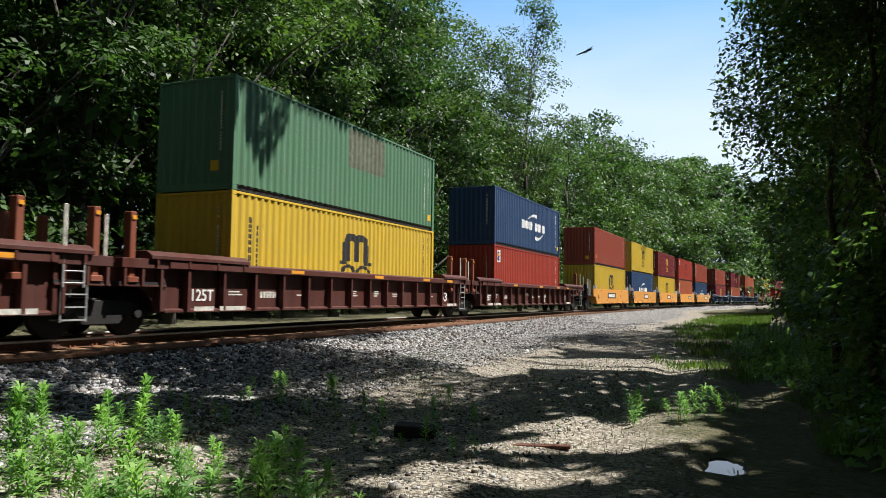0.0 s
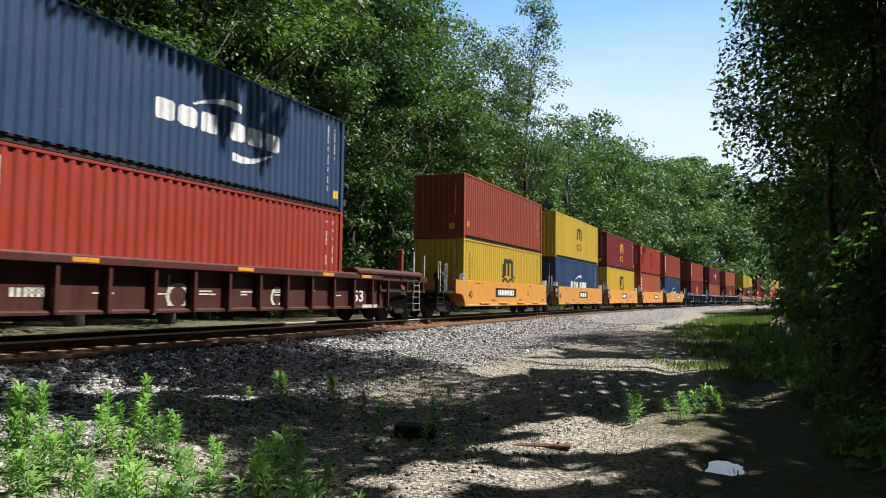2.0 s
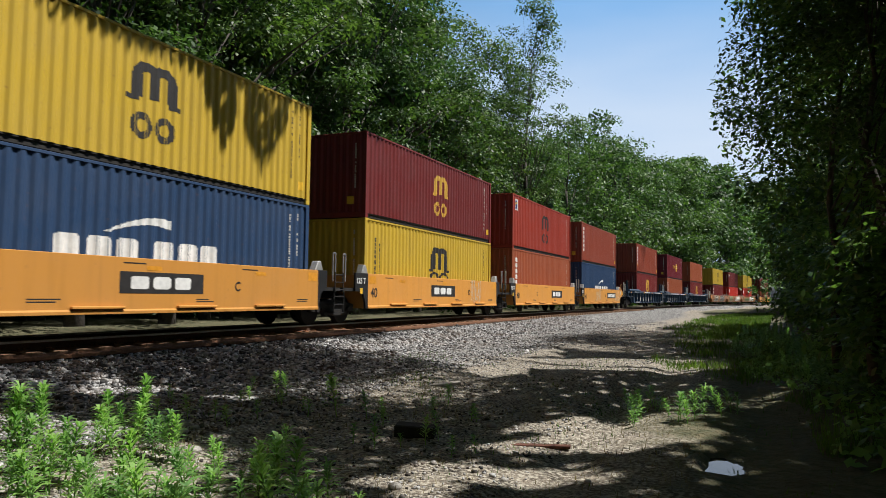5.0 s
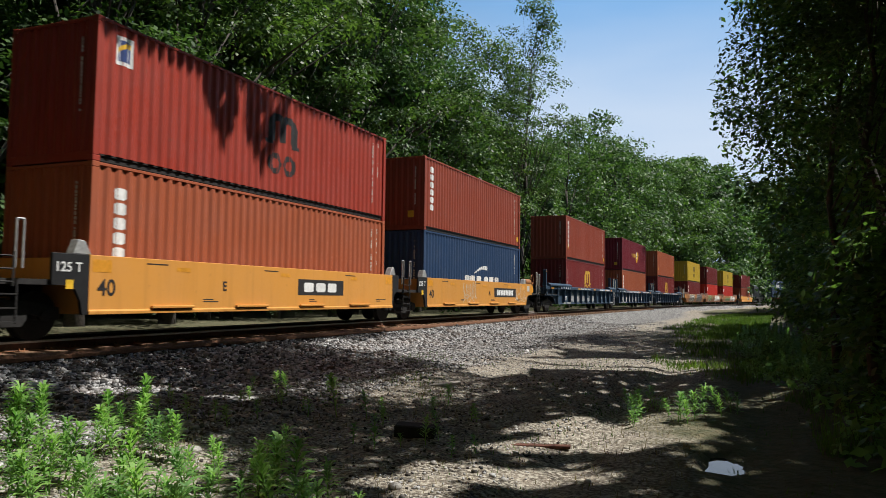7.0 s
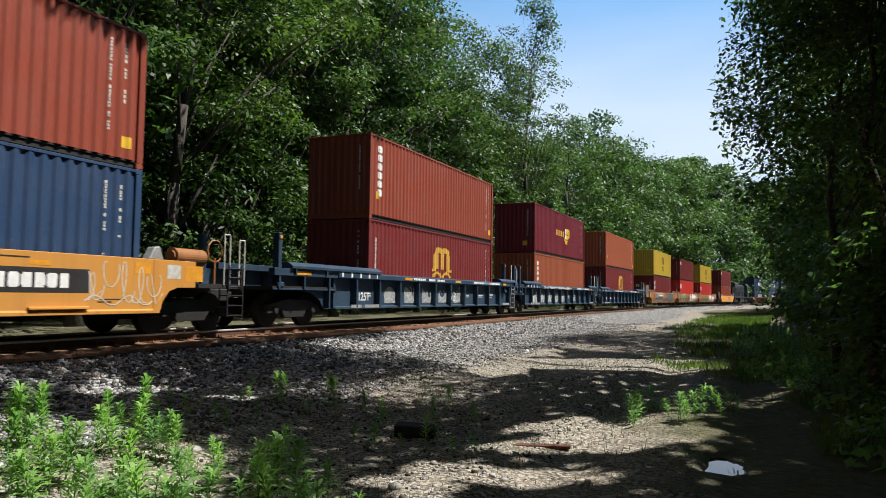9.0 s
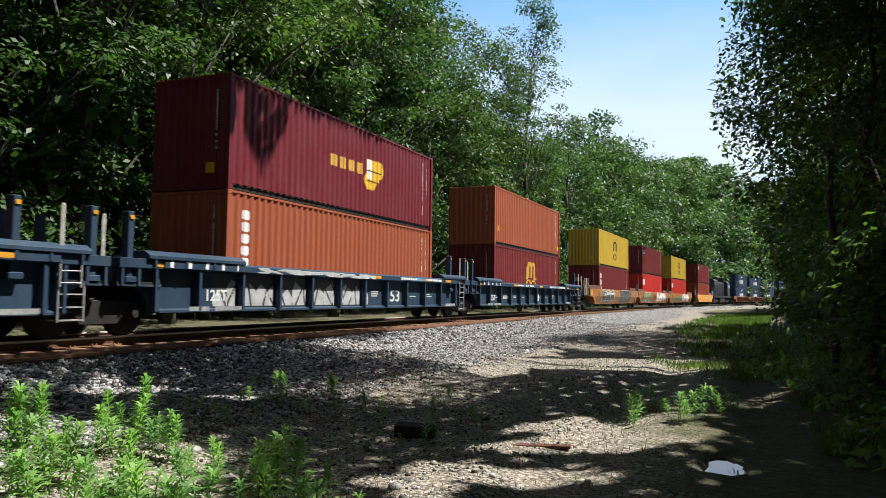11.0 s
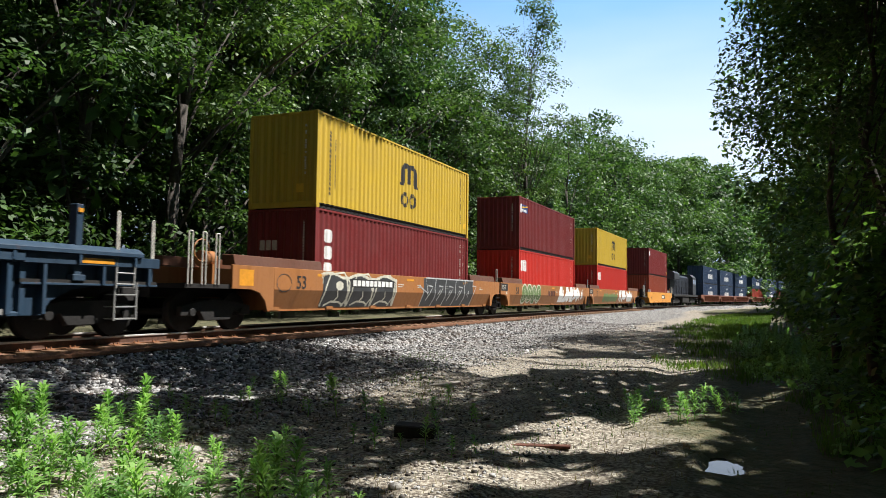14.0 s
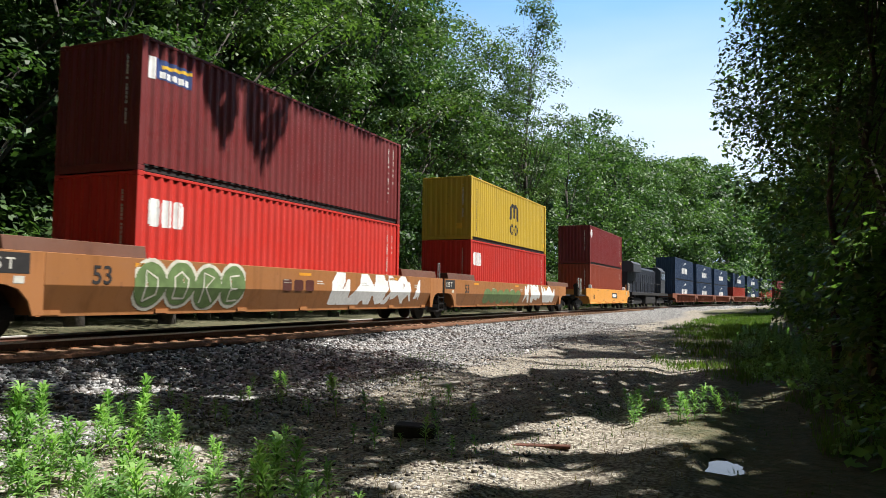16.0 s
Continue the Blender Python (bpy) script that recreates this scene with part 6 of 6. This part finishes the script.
                    scrawl(car, [[(y, 0.56), (y + 0.1, 1.1), (y + 0.35, 1.5), (y + 1.1, 1.58), (y + 1.45, 1.3), (y + 1.42, 0.8), (y + 1.2, 0.54)], [(y + 0.2, 0.58), (y + 0.55, 0.7), (y + 1.0, 0.68), (y + 1.3, 0.58)], [(y + 0.75, 1.02), (y + 0.85, 0.84), (y + 0.7, 0.7)]], CREAM_SPRAY, "cream outlines", 0.06, 0.0085)
                scrawl(car, [[(-7.9 + 0.33 * math.cos(a * 0.5), 1.2 + 0.24 * math.sin(a * 0.5)) for a in range(13)]], CHAR_SPRAY, "dark faded scrawl", 0.022, 0.005)
            if n == "M":
                on_side(car, "graffiti_pieces", raster(bubble(4, 0.16), -6.3, -2.8, 0.52, 1.62, 0.03, 0.02), CREAM_SPRAY, "cream outlines", bent=True)
                on_side(car, "graffiti_pieces", raster(bubble(4), -6.3, -2.8, 0.52, 1.62, 0.03, 0.02), GREEN_SPRAY, "olive green bubble graffiti", lift=0.006, bent=True)
                for k, inner in enumerate(([(0.3, 0.72), (0.3, 1.36), (0.62, 1.2), (0.62, 0.86), (0.3, 0.72)], [(0.26, 0.78), (0.24, 1.24), (0.44, 1.36), (0.66, 1.2), (0.6, 0.78), (0.26, 0.78)], [(0.26, 0.68), (0.28, 1.36), (0.62, 1.26), (0.34, 1.02), (0.66, 0.7)], [(0.64, 1.34), (0.3, 1.3), (0.34, 1.02), (0.58, 1.02), (0.32, 0.98), (0.32, 0.72), (0.66, 0.74)])):
                    scrawl(car, [[(-6.3 + 0.875 * k + y, z) for y, z in inner]], CREAM_SPRAY, "cream inner strokes", 0.045, 0.009)
                on_side(car, "lettering", raster(block_word(3), -1.25, 0.35, 1.0, 1.3), CAR_PAINT["brown"], "faded brown block lettering")
                on_side(car, "graffiti_pieces", raster(graffiti_shapes(5, 6), 0.9, 7.4, 0.6, 1.58, 0.04, 0.02), WHITE, "white angular graffiti", bent=True)
            if n == "N":
                on_side(car, "graffiti_pieces", raster(bubble(6, 0.1), -5.0, 0.5, 0.55, 1.3, 0.04, 0.03), GREEN_SPRAY, "pale green graffiti", bent=True)
                on_side(car, "graffiti_pieces", raster(graffiti_shapes(9, 5), 1.2, 7.2, 0.6, 1.58, 0.04, 0.03), WHITE, "white angular graffiti", bent=True)


fit_out_cars()


# ---- locomotive between the two halves of the train ----
def build_locomotive():
    navy = paint("navy_locomotive_paint", (0.012, 0.016, 0.026), wear=0.2, streak=0.6)
    grey = paint("grey_locomotive_paint", (0.05, 0.056, 0.066), wear=0.2)
    glass_m, nt, b = nodes_of("cab_glass")
    b.inputs["Base Color"].default_value = (0.02, 0.025, 0.03, 1)
    b.inputs["Roughness"].default_value = 0.08
    car = thing("locomotive", "dark navy diesel locomotive with a wide cab", "locomotive")
    bm = bmesh.new()
    box(bm, -1.5, 1.5, -10.9, 10.9, 1.22, 1.5)
    part("frame", bm, DARK_STEEL, car, bevel=0.02)
    bm = bmesh.new()
    prism(bm, [(-0.9, 1.5), (0.9, 1.5), (0.9, 3.9), (0.6, 4.15), (-0.6, 4.15), (-0.9, 3.9)], -10.2, 5.6)
    part("long_hood", bm, navy, car, bevel=0.02)
    for k in range(9):
        bm = bmesh.new()
        box(bm, 0.9, 0.93, -6.2 + k * 1.25, -5.1 + k * 1.25, 1.7, 3.4)
        part("hood_door", bm, navy, car, bevel=0.008)
    bm = bmesh.new()
    prism(bm, [(-1.5, 3.45), (1.5, 3.45), (1.5, 4.2), (1.2, 4.45), (-1.2, 4.45), (-1.5, 4.2)], -10.3, -6.4)
    part("radiator", bm, grey, car, "flared radiator section", bevel=0.02)
    bm = bmesh.new()
    box(bm, -1.5, 1.5, 5.6, 8.6, 1.5, 4.05)
    prism(bm, [(-1.5, 4.05), (1.5, 4.05), (1.1, 4.45), (-1.1, 4.45)], 5.6, 8.6)
    cab = part("cab", bm, grey, car, "crew cab", bevel=0.03)
    for y in (6.0, 7.35):
        bm = bmesh.new()
        box(bm, 1.495, 1.515, y, y + 1.0, 3.05, 3.75)
        part("window", bm, glass_m, cab, "dark cab window")
    bm = bmesh.new()
    prism(bm, [(8.6, 1.5), (10.5, 1.5), (10.3, 2.9), (9.4, 3.15), (8.6, 3.15)], -1.15, 1.15, "x")
    part("nose", bm, navy, car, bevel=0.03)
    bm = bmesh.new()
    box(bm, -1.4, 1.4, -3.2, 2.6, 0.35, 1.22)
    part("fuel_tank", bm, DARK_STEEL, car, bevel=0.12)
    bm = bmesh.new()
    tube(bm, (0, -1.0, 4.1), (0, -1.0, 4.5), 0.28, None, 12)
    part("exhaust", bm, DARK_STEEL, car)
    for sx in (-1, 1):
        bm = bmesh.new()
        for k in range(9):
            y = -10.6 + k * 2.0
            tube(bm, (sx * 1.47, y, 1.5), (sx * 1.47, y, 2.5), 0.022, None, 6)
        tube(bm, (sx * 1.47, -10.6, 2.5), (sx * 1.47, 5.4, 2.5), 0.022, None, 6)
        part("handrail", bm, DARK_STEEL, car, "tubular handrail")
    for y in (-10.9, 10.4):
        bm = bmesh.new()
        for z in (0.4, 0.7, 1.0):
            box(bm, 1.0, 1.5, y, y + 0.5, z, z + 0.03)
        part("steps", bm, LIGHT_GREY, car)
    for y in (-7.0, 7.0):
        bm = bmesh.new()
        for sx in (-1, 1):
            a, b2 = sorted((sx * 1.0, sx * 1.2))
            prism(bm, [(-2.5, 0.42), (-2.5, 0.75), (-1.2, 0.98), (1.2, 0.98), (2.5, 0.75), (2.5, 0.42), (1.5, 0.38), (-1.5, 0.38)], a, b2, "x")
        box(bm, -1.0, 1.0, -0.4, 0.4, 0.6, 1.22)
        t = part("truck", bm, DARK_STEEL, car, "three-axle bogie", bevel=0.02)
        t.location.y = y
        for dy in (-1.9, 0, 1.9):
            w = part("wheelset", wheelset_mesh(), None, t, "steel wheels on an axle")
            w.location = (0, dy, 0.455)
            SPIN.append((w, dy))
    coupler(car, -10.9, -11.35)
    coupler(car, 10.9, 11.35)
    MOVING.append((car, 292.6, 0.0))


build_locomotive()


# ---- small things lying by the road, and the insect that crosses the sky ----
def build_litter():
    bm = bmesh.new()
    box(bm, -0.30, 0.30, -0.07, 0.07, -0.02, 0.03)
    x, y = -4.88, 11.75
    board = thing("board", "weathered grey board lying on the gravel", "board", pose(x, y, ground_z(x, y) + 0.03, 4, -6, 28))
    part("plank", bm, plain("weathered_wood", (0.36, 0.33, 0.29), 0.85, 0, 14, 0.3, 0.4), board, bevel=0.006)
    # dark block added for the darkness inside a hollow in the ground
    x, y = -3.71, 8.08
    block = thing("tie_stump", "dark sawn-off piece of railroad tie", "wood block", pose(x, y, ground_z(x, y) + 0.03, 3, 2, 15))
    bm = bmesh.new()
    box(bm, -0.24, 0.24, -0.12, 0.12, -0.08, 0.1)
    part("block_body", bm, plain("hollow_dark", (0.03, 0.026, 0.022), 0.9, 0, 12, 0.4, 0.5), block, bevel=0.015)
    x, y = -2.22, 8.2
    strip = thing("rusty_strip", "rust-red steel strip half sunk in wet mud", "scrap metal", pose(x, y, ground_z(x, y) + 0.012, 2, -2, 8))
    bm = bmesh.new()
    box(bm, -0.36, 0.34, -0.045, 0.05, -0.02, 0.012)
    part("plate", bm, plain("red_rust", (0.12, 0.045, 0.027), 0.8, 0.1, 14, 0.4, 0.4), strip, bevel=0.004)
    rng = random.Random(8)
    for k in range(26):
        y = rng.uniform(5, 13)
        x = rng.uniform(-6.5, -1.2)
        bm = bmesh.new()
        bmesh.ops.create_icosphere(bm, subdivisions=2, radius=rng.uniform(0.03, 0.075))
        for v in bm.verts:
            v.co *= 1 + 0.35 * noise.noise(v.co * 9 + Vector((k, 0, 0)))
            v.co.z *= 0.6
        rock = tagged(new("rock", finish(bm, "rock", ROCK)), "pale rough rock half sunk in the dirt", "rock", group="rocks on the dirt road")
        rock.location = (x, y, ground_z(x, y) + 0.01)


ROCK = plain("pale_rock", (0.34, 0.32, 0.29), 0.9, 0, 16, 0.4, 0.6, 0.01)
build_litter()


def build_dragonfly():
    bug = thing("dragonfly", "small dark dragonfly in flight", "insect")
    bm = bmesh.new()
    tube(bm, (0, -0.045, 0), (0, 0.008, 0), 0.0025, 0.004, 6)
    tube(bm, (0, 0.008, 0), (0, 0.03, 0), 0.006, 0.005, 6)
    tube(bm, (0, 0.03, 0), (0, 0.038, 0), 0.006, 0.004, 6)
    part("body", bm, BLACK, bug)
    for sx in (-1, 1):
        for y in (0.012, 0.026):
            bm = bmesh.new()
            prism(bm, [(0, y - 0.003), (sx * 0.045, y - 0.007), (sx * 0.048, y), (0, y + 0.004)], -0.0004, 0.0004, "z")
            part("wing", bm, DARK_STEEL, bug)
    for o in bug.children:
        o.scale = (0.8, 0.8, 0.8)
    return bug


DRAGONFLY = build_dragonfly()


# ---- motion ----
def motions():
    for ob, s0, z in MOVING:
        rows = []
        for k in range(17):
            x, y, h = track(s0 - SPEED * k)
            rows.append((float(k), pose(x, y, z, 0, 0, math.degrees(h))))
        walk(ob, rows)
    turn = math.degrees(SPEED / 0.455) / FPS
    for w, dy in SPIN:
        walk(w, [(k / FPS, pose(0, dy, 0.455, turn * k, 0, 0)) for k in range(16 * FPS + 1)])
    flight = ((0.0, (-0.581, 2.786, 1.850)), (0.1, (-0.350, 2.790, 1.945)), (0.2, (-0.125, 2.763, 2.063)), (0.6, (1.6, 3.6, 4.6)), (1.2, (4.5, 3.5, 7.5)), (4.0, (12, -4, 12)), (16.0, (30, -30, 16)))
    walk(DRAGONFLY, [(t, pose(*p, 25, 0, -60)) for t, p in flight])


motions()
